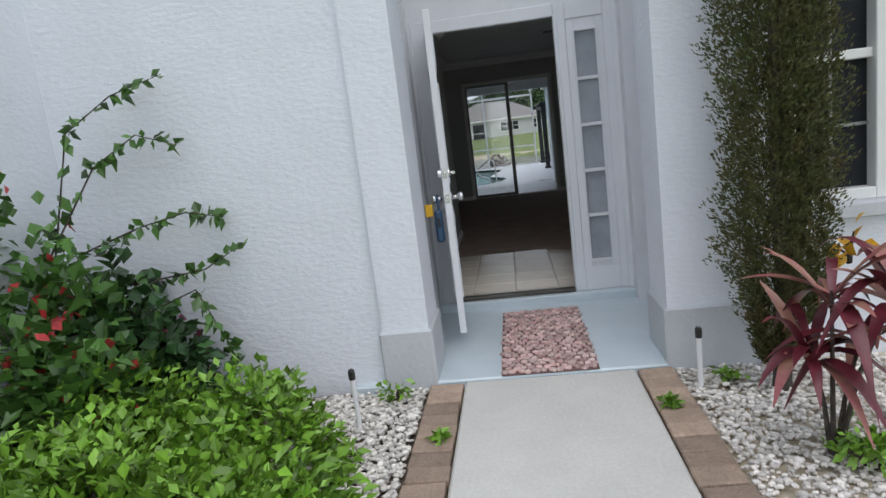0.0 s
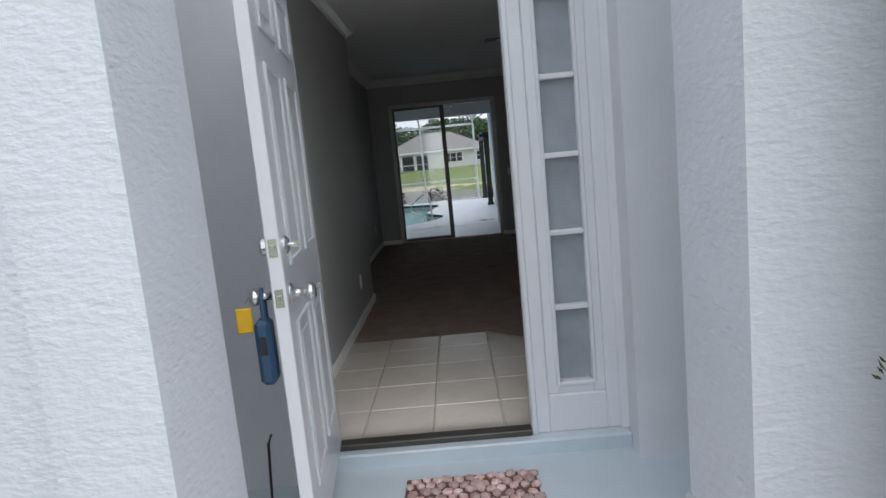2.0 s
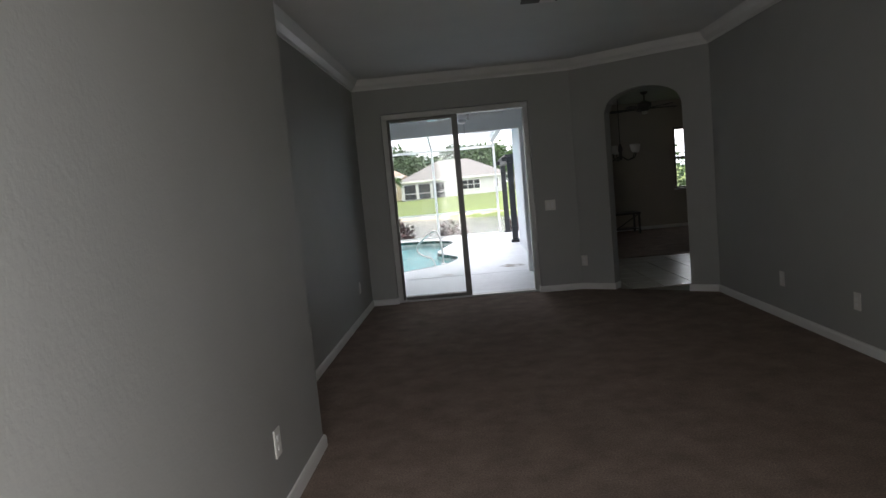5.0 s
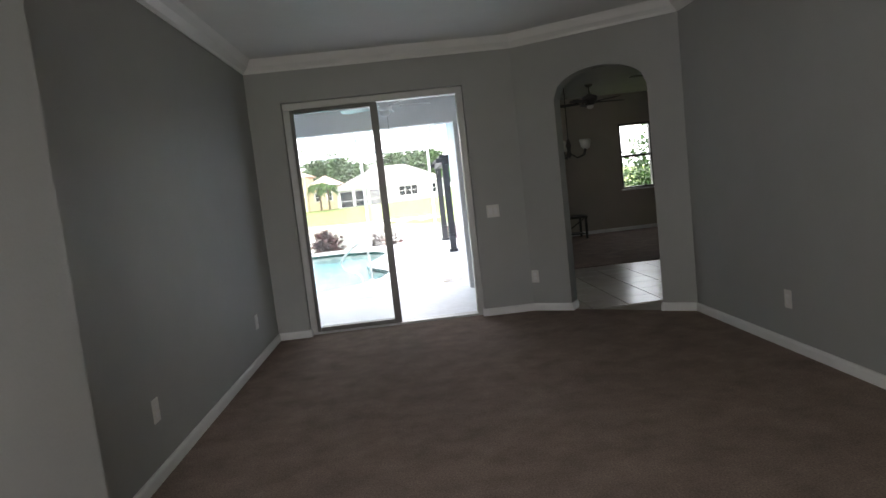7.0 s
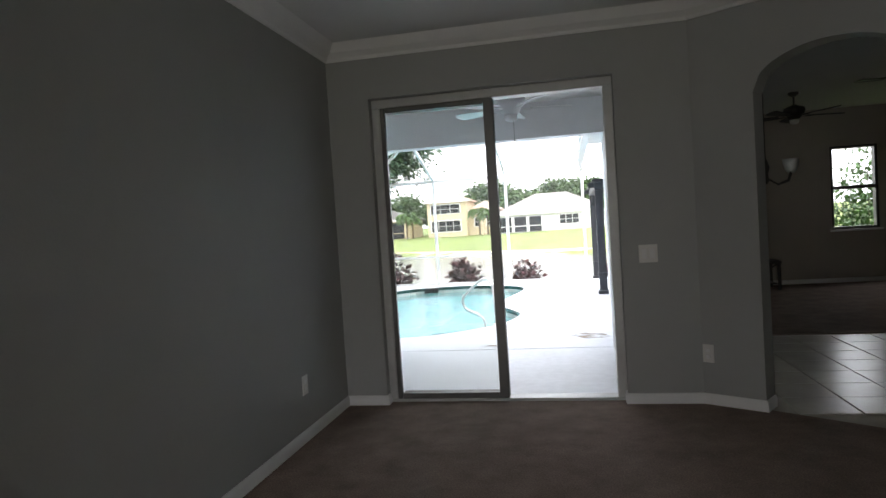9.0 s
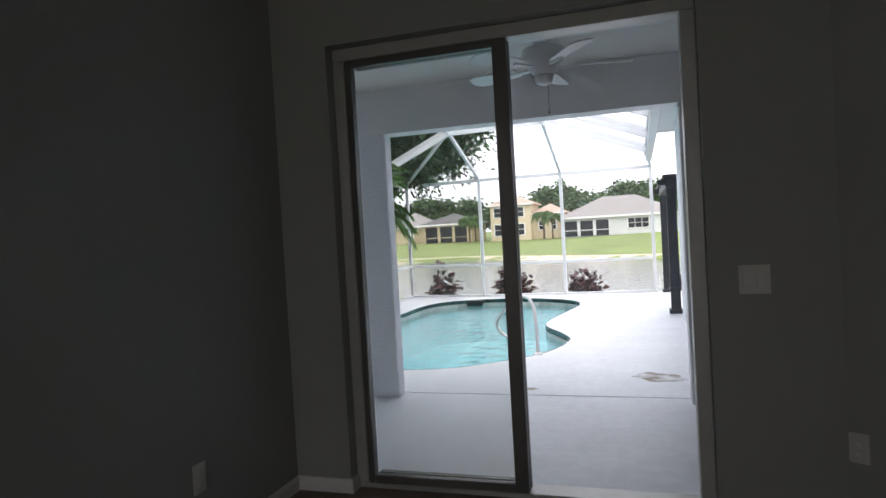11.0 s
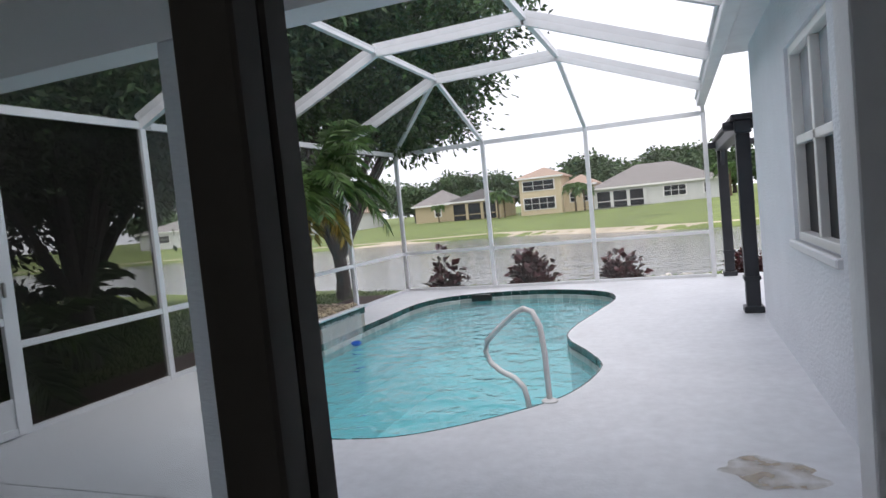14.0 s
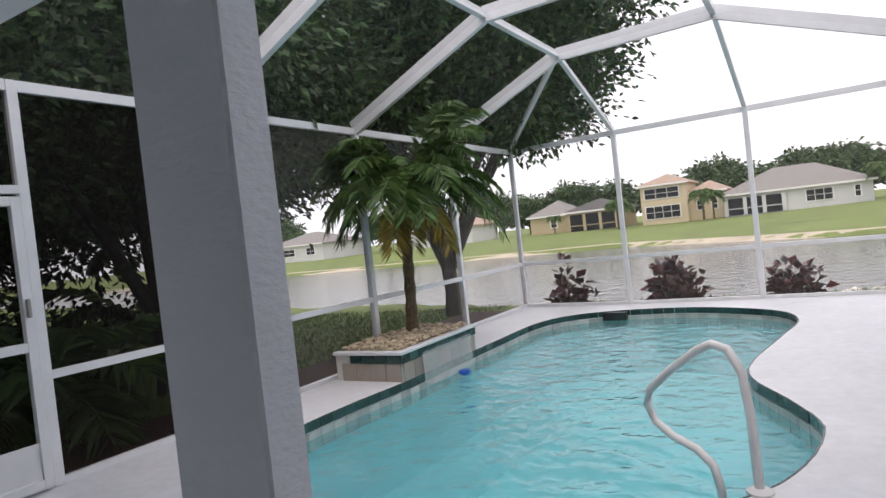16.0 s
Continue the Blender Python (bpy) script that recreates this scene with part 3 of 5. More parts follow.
wall("wall_lanai", [(-4.2, -0.76, 7.21, 7.36, -0.2, 2.6), (0.95, 1.13, 7.21, 7.36, -0.2, 2.6), (-0.76, 0.95, 7.21, 7.36, 2.115, 2.6)], SMOOTH, "white painted lanai house wall")

# arched wall, set at an angle
A0, A1 = Vector((1.40, 7.02, 0)), Vector((2.615, 6.24, 0))
AL = (A1 - A0).length
adir = (A1 - A0).normalized()
AM = Matrix(((adir.x, -adir.y, 0, A0.x), (adir.y, adir.x, 0, A0.y), (0, 0, 1, 0), (0, 0, 0, 1)))
s0, s1, spring, rise = 0.37, 1.17, 1.90, 0.22
arc = [(s0 + (s1 - s0) * k / 20, spring + rise * math.sqrt(max(0, 1 - (2 * k / 20 - 1) ** 2))) for k in range(21)]
bm = bmesh.new()
box(bm, 0, s0, 0, 0.16, -0.1, 2.52, m=AM)
box(bm, s1, AL, 0, 0.16, -0.1, 2.52, m=AM)
for (a, za), (b, zb) in zip(arc, arc[1:]):
    vs = [bm.verts.new(AM @ Vector(p)) for y in (0, 0.16) for p in ((a, y, za), (b, y, zb), (b, y, 2.52), (a, y, 2.52))]
    for f in ((0, 1, 2, 3), (7, 6, 5, 4), (0, 4, 5, 1), (2, 6, 7, 3)):
        bm.faces.new([vs[k] for k in f])
bmesh.ops.recalc_face_normals(bm, faces=bm.faces)
struct("wall_arch", bm, PAINT, "grey painted angled wall with an arched opening")
struct("ceiling_living", B(-1.15, 2.75, 0.0, 7.27, 2.52, 2.62), CEIL, "white flat living room ceiling")
bm = bmesh.new()
vs = [bm.verts.new((x, y, 0.0)) for x, y in ((-0.99, 1.66), (0.35, 1.66), (0.75, 1.30), (0.75, 0.17), (2.615, 0.17), (2.615, 6.24), (1.40, 7.09), (-0.99, 7.09))]
bm.faces.new(vs)
r = bmesh.ops.extrude_face_region(bm, geom=bm.faces[:])
bmesh.ops.translate(bm, vec=(0, 0, -0.1), verts=[v for v in r["geom"] if isinstance(v, bmesh.types.BMVert)])
bmesh.ops.recalc_face_normals(bm, faces=bm.faces)
struct("floor_carpet", bm, CARPET, "brown cut-pile wall-to-wall carpet")
floor_tile = struct("floor_foyer", B(-0.64, 0.76, 0.022, 1.67, -0.1, -0.012), GROUT, "cream tiled foyer floor")


def run(name, pts, prof, material, label):
    """A moulding swept along wall corners; prof: (out from the wall, height)."""
    bm = bmesh.new()
    rows = []
    P = [Vector((x, y, 0)) for x, y in pts]
    for i, p in enumerate(P):
        ds = []
        if i > 0:
            ds.append((P[i] - P[i - 1]).normalized())
        if i < len(P) - 1:
            ds.append((P[i + 1] - P[i]).normalized())
        ns = [Vector((d.y, -d.x, 0)) for d in ds]
        n = ns[0] if len(ns) == 1 else (ns[0] + ns[1]) / (1 + ns[0].dot(ns[1]))
        rows.append([bm.verts.new(p + n * o + Vector((0, 0, z))) for o, z in prof])
    k = len(prof)
    for a, b in zip(rows, rows[1:]):
        for j in range(k):
            bm.faces.new((a[j], a[(j + 1) % k], b[(j + 1) % k], b[j]))
    bm.faces.new(rows[0][::-1])
    bm.faces.new(rows[-1])
    bmesh.ops.recalc_face_normals(bm, faces=bm.faces)
    return struct(name, bm, material, label)


BASE = [(0.002, 0.0), (0.016, 0.0), (0.016, 0.05), (0.010, 0.066), (0.002, 0.068)]
CROWN = [(0.002, 2.41), (0.012, 2.41), (0.02, 2.43), (0.06, 2.46), (0.085, 2.50), (0.10, 2.519), (0.002, 2.519)]
run("baseboard_left", [(-0.65, 0.17), (-0.65, 3.07), (-0.99, 3.07), (-0.99, 7.01), (-0.70, 7.01), (-0.70, 7.075)], BASE, TRIM, "white baseboard")
pA, pB = AM @ Vector((s0, 0, 0)), AM @ Vector((s1, 0, 0))
pA2, pB2 = AM @ Vector((s0, 0.15, 0)), AM @ Vector((s1, 0.15, 0))
run("baseboard_slider", [(0.935, 7.075), (0.935, 7.01), (1.40, 7.01), (pA.x, pA.y), (pA2.x, pA2.y)], BASE, TRIM, "white baseboard")
run("baseboard_right", [(pB2.x, pB2.y), (pB.x, pB.y), (2.615, 6.24), (2.615, 0.17), (0.9, 0.17)], BASE, TRIM, "white baseboard")
run("trim_crown", [(-0.65, 0.17), (-0.65, 3.07), (-0.99, 3.07), (-0.99, 7.01), (1.40, 7.01), (2.615, 6.24), (2.615, 0.17), (-0.65, 0.17)], CROWN, TRIM, "white crown moulding")


def wall_plate(name, label, category, m, w, h, rockers):
    """A wall plate; m sets it with its back on the wall and its face along local -y."""
    o = tagged(new(name), label, category)
    o.matrix_world = m
    part("cover_plate", B(-w / 2, w / 2, -0.007, 0.0, -h / 2, h / 2, bevel=0.002), PLATE, o)
    for x, z, a, b in rockers:
        part("insert", B(x - a, x + a, -0.012, -0.007, z - b, z + b, bevel=0.002), TRIM, o)
    return o


OUT = [(0, 0.02, 0.014, 0.012), (0, -0.02, 0.014, 0.012)]
wall_plate("wall_outlet", "white wall outlet low on the grey foyer wall", "outlet", pose(-0.65, 2.38, 0.32, 0, 0, 90), 0.07, 0.115, OUT)
wall_plate("wall_outlet", "white wall outlet low on the grey living room wall", "outlet", pose(-0.99, 4.25, 0.33, 0, 0, 90), 0.07, 0.115, OUT)
wall_plate("wall_outlet", "white wall outlet low on the grey living room wall", "outlet", pose(-0.99, 6.30, 0.33, 0, 0, 90), 0.07, 0.115, OUT)
wall_plate("wall_outlet", "white wall outlet low on the grey living room wall", "outlet", pose(2.615, 4.97, 0.32, 0, 0, -90), 0.07, 0.115, OUT)
wall_plate("wall_outlet", "white wall outlet low on the grey living room wall", "outlet", pose(2.615, 4.0, 0.32, 0, 0, -90), 0.07, 0.115, OUT)
po = AM @ Vector((0.04, 0, 0.32))
wall_plate("wall_outlet", "white wall outlet beside the arched opening", "outlet", pose(po.x, po.y, 0.32, 0, 0, math.degrees(math.atan2(adir.y, adir.x))), 0.07, 0.115, OUT)
wall_plate("light_switch", "white double rocker light switch beside the sliding door", "light switch", pose(1.10, 7.01, 0.97), 0.115, 0.115, [(-0.024, 0, 0.016, 0.032), (0.024, 0, 0.016, 0.032)])
vent = holder("ceiling_vent", "dark slotted air vent in the white ceiling", "vent")
part("frame", B(0.69, 0.95, 4.42, 4.57, 2.508, 2.519, bevel=0.003), BRONZE, vent)
for k in range(5):
    part("slat", B(0.82, 0.93, 4.435 + k * 0.025, 4.45 + k * 0.025, 2.50, 2.508), TRIM, vent)

# sliding door: fixed panel, and the sliding panel pushed open behind it
slider = holder("sliding_door", "bronze aluminium sliding glass door, one panel slid open", "door")
bm = bmesh.new()
for b in ((-0.70, -0.642, 7.08, 7.19, 0.02, 2.075), (0.875, 0.935, 7.08, 7.19, 0.02, 2.075), (-0.70, 0.935, 7.08, 7.19, 2.075, 2.135), (-0.70, 0.935, 7.08, 7.20, -0.02, 0.02)):
    box(bm, *b, bevel=0.004)
part("door_frame", bm, SLIDF, slider)
for y0, name in ((7.085, "fixed_panel"), (7.13, "sliding_panel")):
    bm = bmesh.new()
    for b in ((-0.642, -0.612 if y0 < 7.1 else -0.625, y0, y0 + 0.04, 0.02, 2.075), (0.085, 0.15, y0, y0 + 0.04, 0.02, 2.075), (-0.607, 0.085, y0, y0 + 0.04, 2.04, 2.075), (-0.607, 0.085, y0, y0 + 0.04, 0.02, 0.06)):
        box(bm, *b, bevel=0.004)
    pnl = part(name, bm, SLIDM, slider)
    g = part("pane", B(-0.607, 0.085, y0 + 0.016, y0 + 0.022, 0.06, 2.04), GLASS, pnl)
    g.visible_shadow = False

# ---- room beyond the arch ----
struct("floor_family_carpet", B(1.35, 7.2, 9.25, 13.4, -0.1, 0.0), CARPET, "brown carpet of the family room")
struct("floor_kitchen", B(1.02, 7.2, 5.0, 9.25, -0.1, -0.012), GROUT, "pale tiled floor beyond the arch")
wall("wall_family_back", [(1.42, 4.50, 13.3, 13.45, -0.1, 2.62), (5.15, 7.2, 13.3, 13.45, -0.1, 2.62), (4.50, 5.15, 13.3, 13.45, -0.1, 0.80), (4.50, 5.15, 13.3, 13.45, 2.05, 2.62)], BEIGE, "beige family room wall")
wall("wall_family_right", [(7.0, 7.15, 0.1, 13.3, -0.1, 2.62)], BEIGE, "beige family room wall")
wall("wall_family_near", [(2.75, 7.0, 5.9, 6.05, -0.1, 2.62)], BEIGE, "beige family room wall")
struct("ceiling_family", B(1.02, 7.2, 5.9, 13.45, 2.62, 2.72), CEIL, "white family room ceiling")
run("baseboard_family", [(1.35, 13.3), (7.0, 13.3)], BASE, TRIM, "white baseboard")
w2 = holder("window_family", "white double-hung window in the family room", "window", kind="structure")
bm = bmesh.new()
for b in ((4.50, 4.54, 13.32, 13.42, 0.80, 2.05), (5.11, 5.15, 13.32, 13.42, 0.80, 2.05), (4.54, 5.11, 13.32, 13.42, 0.80, 0.84), (4.54, 5.11, 13.32, 13.42, 2.01, 2.05), (4.54, 5.11, 13.33, 13.40, 1.40, 1.45)):
    box(bm, *b, bevel=0.004)
part("window_frame", bm, BRONZE, w2)
part("window_sill", B(4.47, 5.18, 13.26, 13.32, 0.77, 0.80, bevel=0.005), TRIM, w2)
for z0, z1 in ((0.84, 1.40), (1.45, 2.01)):
    part("pane", B(4.54, 5.11, 13.36, 13.366, z0, z1), GLASS, w2).visible_shadow = False
finish("white_post", B(4.78, 4.90, 14.6, 14.72, -0.15, 2.9, bevel=0.01), ALUW)
tagged(bpy.data.objects["white_post"], "white post standing outside the family room window", "post")

chand = placed("chandelier", "bronze chandelier with upturned opal glass shades", "chandelier", (2.38, 9.0, 1.45))
part("stem", lathe(tube(bmesh.new(), [(0, 0, 0.2), (0, 0, 1.17)], 0.006, 6), [(0.01, -0.03), (0.03, 0.0), (0.02, 0.06), (0.035, 0.12), (0.012, 0.2)]), BRONZE, chand)
part("canopy", lathe(bmesh.new(), [(0.02, 1.13), (0.06, 1.16), (0.06, 1.178)]), BRONZE, chand)
for k in range(5):
    a = k * 2 * math.pi / 5 + 0.3
    c, s = math.cos(a), math.sin(a)
    part("arm", tube(bmesh.new(), [(0.02 * c, 0.02 * s, 0.02), (0.12 * c, 0.12 * s, -0.04), (0.22 * c, 0.22 * s, -0.01), (0.25 * c, 0.25 * s, 0.06)], 0.008, 6), BRONZE, chand)
    part("shade", lathe(bmesh.new(), [(0.025, 0.06), (0.045, 0.08), (0.055, 0.12), (0.065, 0.17), (0.058, 0.168), (0.03, 0.085)], (0.25 * c, 0.25 * s, 0), 14), SHADE, chand, smooth=True)


def ceiling_fan(name, label, at, drop, blades, span, white, a0, chain):
    f = placed(name, label, "ceiling fan", at)
    body, blade = (FANW, FANW) if white else (BRONZE, FANB)
    part("canopy", lathe(bmesh.new(), [(0.03, -0.05), (0.065, -0.02), (0.065, 0.0)]), body, f, smooth=True)
    part("downrod", tube(bmesh.new(), [(0, 0, -drop), (0, 0, -0.02)], 0.012, 8), body, f)
    part("motor", lathe(bmesh.new(), [(0.04, -drop - 0.16), (0.075, -drop - 0.14), (0.09, -drop - 0.10), (0.115, -drop - 0.09), (0.125, -drop - 0.05), (0.12, -drop - 0.015), (0.06, -drop + 0.01), (0.02, -drop + 0.03)], n=24), body, f, smooth=True)
    part("light_cap", lathe(bmesh.new(), [(0.02, -drop - 0.215), (0.05, -drop - 0.20), (0.055, -drop - 0.16)], n=18), SHADE if not white else body, f, smooth=True)
    for k in range(blades):
        m = Matrix.Rotation(a0 + k * 2 * math.pi / blades, 4, "Z") @ Matrix.Translation((0, 0, -drop - 0.11)) @ Matrix.Rotation(radians(12), 4, "X")
        bm = bmesh.new()
        out = [(0.17, -0.045), (span - 0.06, -0.068), (span - 0.015, -0.055), (span, -0.02), (span, 0.02), (span - 0.015, 0.055), (span - 0.06, 0.068), (0.17, 0.045)]
        top = [bm.verts.new(m @ Vector((x, y, 0.004))) for x, y in out]
        bot = [bm.verts.new(m @ Vector((x, y, -0.004))) for x, y in out]
        bm.faces.new(top)
        bm.faces.new(bot[::-1])
        for j in range(len(out)):
            bm.faces.new((top[j], bot[j], bot[(j + 1) % len(out)], top[(j + 1) % len(out)]))
        b = part("blade", bm, blade, f)
        part("blade_arm", B(0.09, 0.22, -0.012, 0.012, -0.014, -0.004, bevel=0.003, m=m), body, f)
    if chain:
        part("pull_chain", tube(bmesh.new(), [(0.02, 0, -drop - 0.20), (0.02, 0, -drop - chain)], 0.0025, 5), ALUM, f)
        part("chain_knob", lathe(bmesh.new(), [(0.003, -drop - chain - 0.02), (0.008, -drop - chain - 0.012), (0.003, -drop - chain)], (0.02, 0, 0), 8), ALUM, f)
    return f


ceiling_fan("ceiling_fan", "dark bronze ceiling fan with light in the family room", (3.45, 11.5, 2.62), 0.18, 5, 0.62, False, 0.2, 0)
ceiling_fan("ceiling_fan", "white five-blade ceiling fan under the lanai ceiling", (0.20, 7.95, 2.31), 0.06, 5, 0.50, True, 0.25, 0.36)
fv = holder("ceiling_vent", "dark air vent in the family room ceiling", "vent")
part("frame", B(4.0, 4.3, 11.02, 11.17, 2.608, 2.619, bevel=0.003), BRONZE, fv)
crate = placed("side_table", "small dark metal framed side table with a glass top", "table", (3.30, 12.85, 0.0))
for x in (-0.24, 0.24):
    for y in (-0.2, 0.2):
        part("leg", B(x - 0.02, x + 0.02, y - 0.02, y + 0.02, 0, 0.38, bevel=0.004), BRONZE, crate)
part("tabletop", B(-0.27, 0.27, -0.23, 0.23, 0.38, 0.42, bevel=0.005), BRONZE, crate)
part("shelf", B(-0.22, 0.22, -0.18, 0.18, 0.08, 0.10, bevel=0.004), BRONZE, crate)
part("cross_bar", beam(bmesh.new(), (-0.22, -0.2, 0.1), (0.22, -0.2, 0.38), 0.015, 0.02), BRONZE, crate)

# ---- lanai ----
struct("ceiling_lanai", B(-4.2, 1.13, 7.36, 8.69, 2.31, 2.42), CEIL, "white lanai ceiling")
struct("wall_lanai_beam", B(-4.2, 1.3, 8.69, 8.87, 1.985, 2.6), SMOOTH, "white lanai beam")
struct("wall_roof_fascia", B(-4.4, 1.3, 8.87, 8.99, 2.16, 2.32, bevel=0.01), ALUW, "white gutter along the lanai roof")
struct("ceiling_roof", B(-4.4, 7.2, 0.0, 8.87, 2.75, 2.85), R_GREY, "house roof deck")
col = struct("wall_column", B(-1.43, -1.11, 8.692, 8.82, -0.01, 1.985, bevel=0.008), STUCCO, "white stucco lanai column")
struct("wall_pier", B(0.957, 1.15, 8.69, 8.87, -0.01, 1.985, bevel=0.006), SMOOTH, "white lanai pier at the house corner")
wall("wall_lanai_side", [(1.13, 1.40, 7.36, 7.40, -0.2, 2.6), (1.13, 1.40, 8.60, 8.69, -0.2, 2.6), (1.13, 1.40, 7.40, 8.60, 2.08, 2.6), (1.10, 1.40, 7.40, 8.60, -0.2, 0.06)], SMOOTH, "white lanai side wall")
ps = holder("sliding_door", "dark bronze sliding glass door on the lanai side wall", "door")
bm = bmesh.new()
for b in ((1.140, 1.230, 7.40, 7.45, 0.06, 2.08), (1.140, 1.230, 8.55, 8.60, 0.06, 2.08), (1.140, 1.230, 7.45, 8.55, 2.02, 2.08), (1.140, 1.230, 7.45, 8.55, 0.06, 0.10), (1.160, 1.200, 7.97, 8.04, 0.10, 2.02)):
    box(bm, *b, bevel=0.004)
part("door_frame", bm, BRONZE, ps)
bm = bmesh.new()
for b in ((1.132, 1.142, 7.39, 7.41, 0.05, 2.09), (1.122, 1.140, 8.58, 8.61, 0.05, 2.09), (1.122, 1.140, 7.4, 8.60, 2.07, 2.10), (1.115, 1.140, 7.4, 8.60, 0.045, 0.075)):
    box(bm, *b, bevel=0.003)
part("door_casing", bm, TRIM, ps)
for y0, y1 in ((7.45, 7.97), (8.04, 8.55)):
    part("pane", B(1.178, 1.184, y0, y1, 0.10, 2.02), GLASS, ps)

# wing of the house along the pool
wall("wall_wing", [(1.15, 1.40, 8.87, 9.88, -0.2, 2.36), (1.15, 1.40, 11.0, 12.72, -0.2, 2.36), (1.15, 1.40, 9.88, 11.0, -0.2, 0.82), (1.15, 1.40, 9.88, 11.0, 1.97, 2.36), (1.30, 1.45, 12.72, 13.3, -0.2, 2.36)], STUCCO, "white stucco house wing beside the pool")
struct("trim_soffit", B(0.93, 1.40, 8.99, 13.0, 2.36, 2.40), ALUW, "white soffit under the wing eave")
bm = bmesh.new()
for b in ((0.83, 0.93, 8.99, 15.70, 2.25, 2.37), (0.81, 0.84, 8.99, 15.70, 2.34, 2.38)):
    box(bm, *b, bevel=0.008)
struct("trim_gutter", bm, ALUW, "white eave gutter that carries the cage roof")
w3 = holder("window_wing", "white window of the wing with dark lower screens", "window", kind="structure")
bm = bmesh.new()
for b in ((1.17, 1.25, 9.88, 9.93, 0.82, 1.97), (1.17, 1.25, 10.95, 11.0, 0.82, 1.97), (1.17, 1.25, 9.93, 10.95, 1.92, 1.97), (1.17, 1.25, 9.93, 10.95, 0.82, 0.87), (1.18, 1.24, 9.93, 10.95, 1.39, 1.44), (1.18, 1.24, 10.42, 10.47, 0.87, 1.92)):
    box(bm, *b, bevel=0.004)
part("window_frame", bm, TRIM, w3)
part("window_sill", B(1.12, 1.17, 9.84, 11.04, 0.77, 0.82, bevel=0.008), SMOOTH, w3)
for y0, y1 in ((9.93, 10.42), (10.47, 10.95)):
    part("pane", B(1.225, 1.23, y0, y1, 0.87, 1.39), DARKW, w3)
    part("pane", B(1.225, 1.23, y0, y1, 1.44, 1.92), FROST, w3)

# ---- deck and pool ----
ctrl = [(-1.285, 9.63), (-0.90, 9.765), (-0.455, 10.16), (-0.20, 10.55), (-0.09, 11.13), (-0.22, 11.55), (-0.47, 12.08), (-0.50, 12.55), (-0.37, 13.37), (-0.255, 14.2), (-0.43, 14.75), (-0.95, 15.10), (-1.50, 15.23), (-2.16, 15.16), (-2.66, 14.88), (-2.88, 14.36), (-2.91, 13.36), (-2.92, 12.5), (-2.92, 11.8), (-2.97, 11.15), (-2.96, 10.6), (-2.79, 10.17), (-2.34, 9.78), (-1.80, 9.64)]
outline = []
for i in range(len(ctrl)):
    p0, p1, p2, p3 = (Vector((*ctrl[(i + k - 1) % len(ctrl)], 0)) for k in range(4))
    for k in range(6):
        t = k / 6
        outline.append(0.5 * (2 * p1 + (p2 - p0) * t + (2 * p0 - 5 * p1 + 4 * p2 - p3) * t * t + (3 * p1 - p0 - 3 * p2 + p3) * t ** 3))
N = len(outline)


def lx(y):
    return -3.66 + (y - 10.8) * 0.01


def sheet_with_hole(outer, hole, z):
    bm = bmesh.new()
    es = []
    for loop in (outer, hole):
        vs = [bm.verts.new((p[0], p[1], z)) for p in loop]
        es += [bm.edges.new((vs[i], vs[(i + 1) % len(vs)])) for i in range(len(vs))]
    bmesh.ops.triangle_fill(bm, edges=es, use_beauty=True)
    for f in bm.faces:
        f.normal_update()
        if f.normal.z < 0:
            f.normal_flip()
    return bm


rim = [(-4.2, 7.205), (1.15, 7.205), (1.15, 12.72), (2.6, 12.72), (2.6, 15.9), (lx(15.9) - 0.05, 15.9), (lx(8.85) - 0.08, 8.85), (-4.2, 8.85)]
bm = sheet_with_hole(rim, outline, 0.0)
r = bmesh.ops.extrude_face_region(bm, geom=bm.faces[:])
bmesh.ops.translate(bm, vec=(0, 0, -0.10), verts=[v for v in r["geom"] if isinstance(v, bmesh.types.BMVert)])
bmesh.ops.recalc_face_normals(bm, faces=bm.faces)
struct("floor_deck", bm, DECK, "white painted pool deck")
bm = bmesh.new()
box(bm, -3.6, 1.0, 8.842, 8.850, 0.0005, 0.003)
struct("trim_deck_joint", bm, PLINTH, "thin joint line in the deck")


def blob(name, cx, cy, rx, ry, z, material, label, seed):
    rng = random.Random(seed)
    bm = bmesh.new()
    ph = [rng.uniform(0, 6.28) for _ in range(4)]
    vs = []
    for k in range(40):
        a = 2 * math.pi * k / 40
        r = 1 + 0.18 * math.sin(2 * a + ph[0]) + 0.12 * math.sin(5 * a + ph[1]) + 0.06 * math.sin(9 * a + ph[2])
        vs.append(bm.verts.new((cx + rx * r * math.cos(a), cy + ry * r * math.sin(a), z)))
    bm.faces.new(vs)
    return tagged(struct(name, bm, material, label), category="stain")


blob("deck_stain", 0.77, 9.44, 0.20, 0.14, 0.004, STAIN, "brown rust stain on the white deck", 5)
blob("deck_stain", -0.216, 9.01, 0.09, 0.05, 0.004, STAIN, "small rust stain on the white deck", 8)
pool = holder("swimming_pool", "kidney shaped swimming pool with aqua plaster", "swimming pool")
bm = bmesh.new()
ra = [[bm.verts.new((c.x + (p.x - c.x) * s, c.y + (p.y - c.y) * s, z)) for p in outline] for s, z, c in ((1.0, -0.10, Vector((-1.6, 12.3))), (0.995, -0.75, Vector((-1.6, 12.3))), (0.85, -1.15, Vector((-1.6, 12.3))))]
for a, b in zip(ra, ra[1:]):
    for k in range(N):
        bm.faces.new((a[k], b[k], b[(k + 1) % N], a[(k + 1) % N]))
bmesh.ops.triangle_fill(bm, edges=[bm.edges.get((ra[-1][k], ra[-1][(k + 1) % N])) for k in range(N)], use_beauty=True)
part("basin", bm, PLASTER, pool)
bm = bmesh.new()
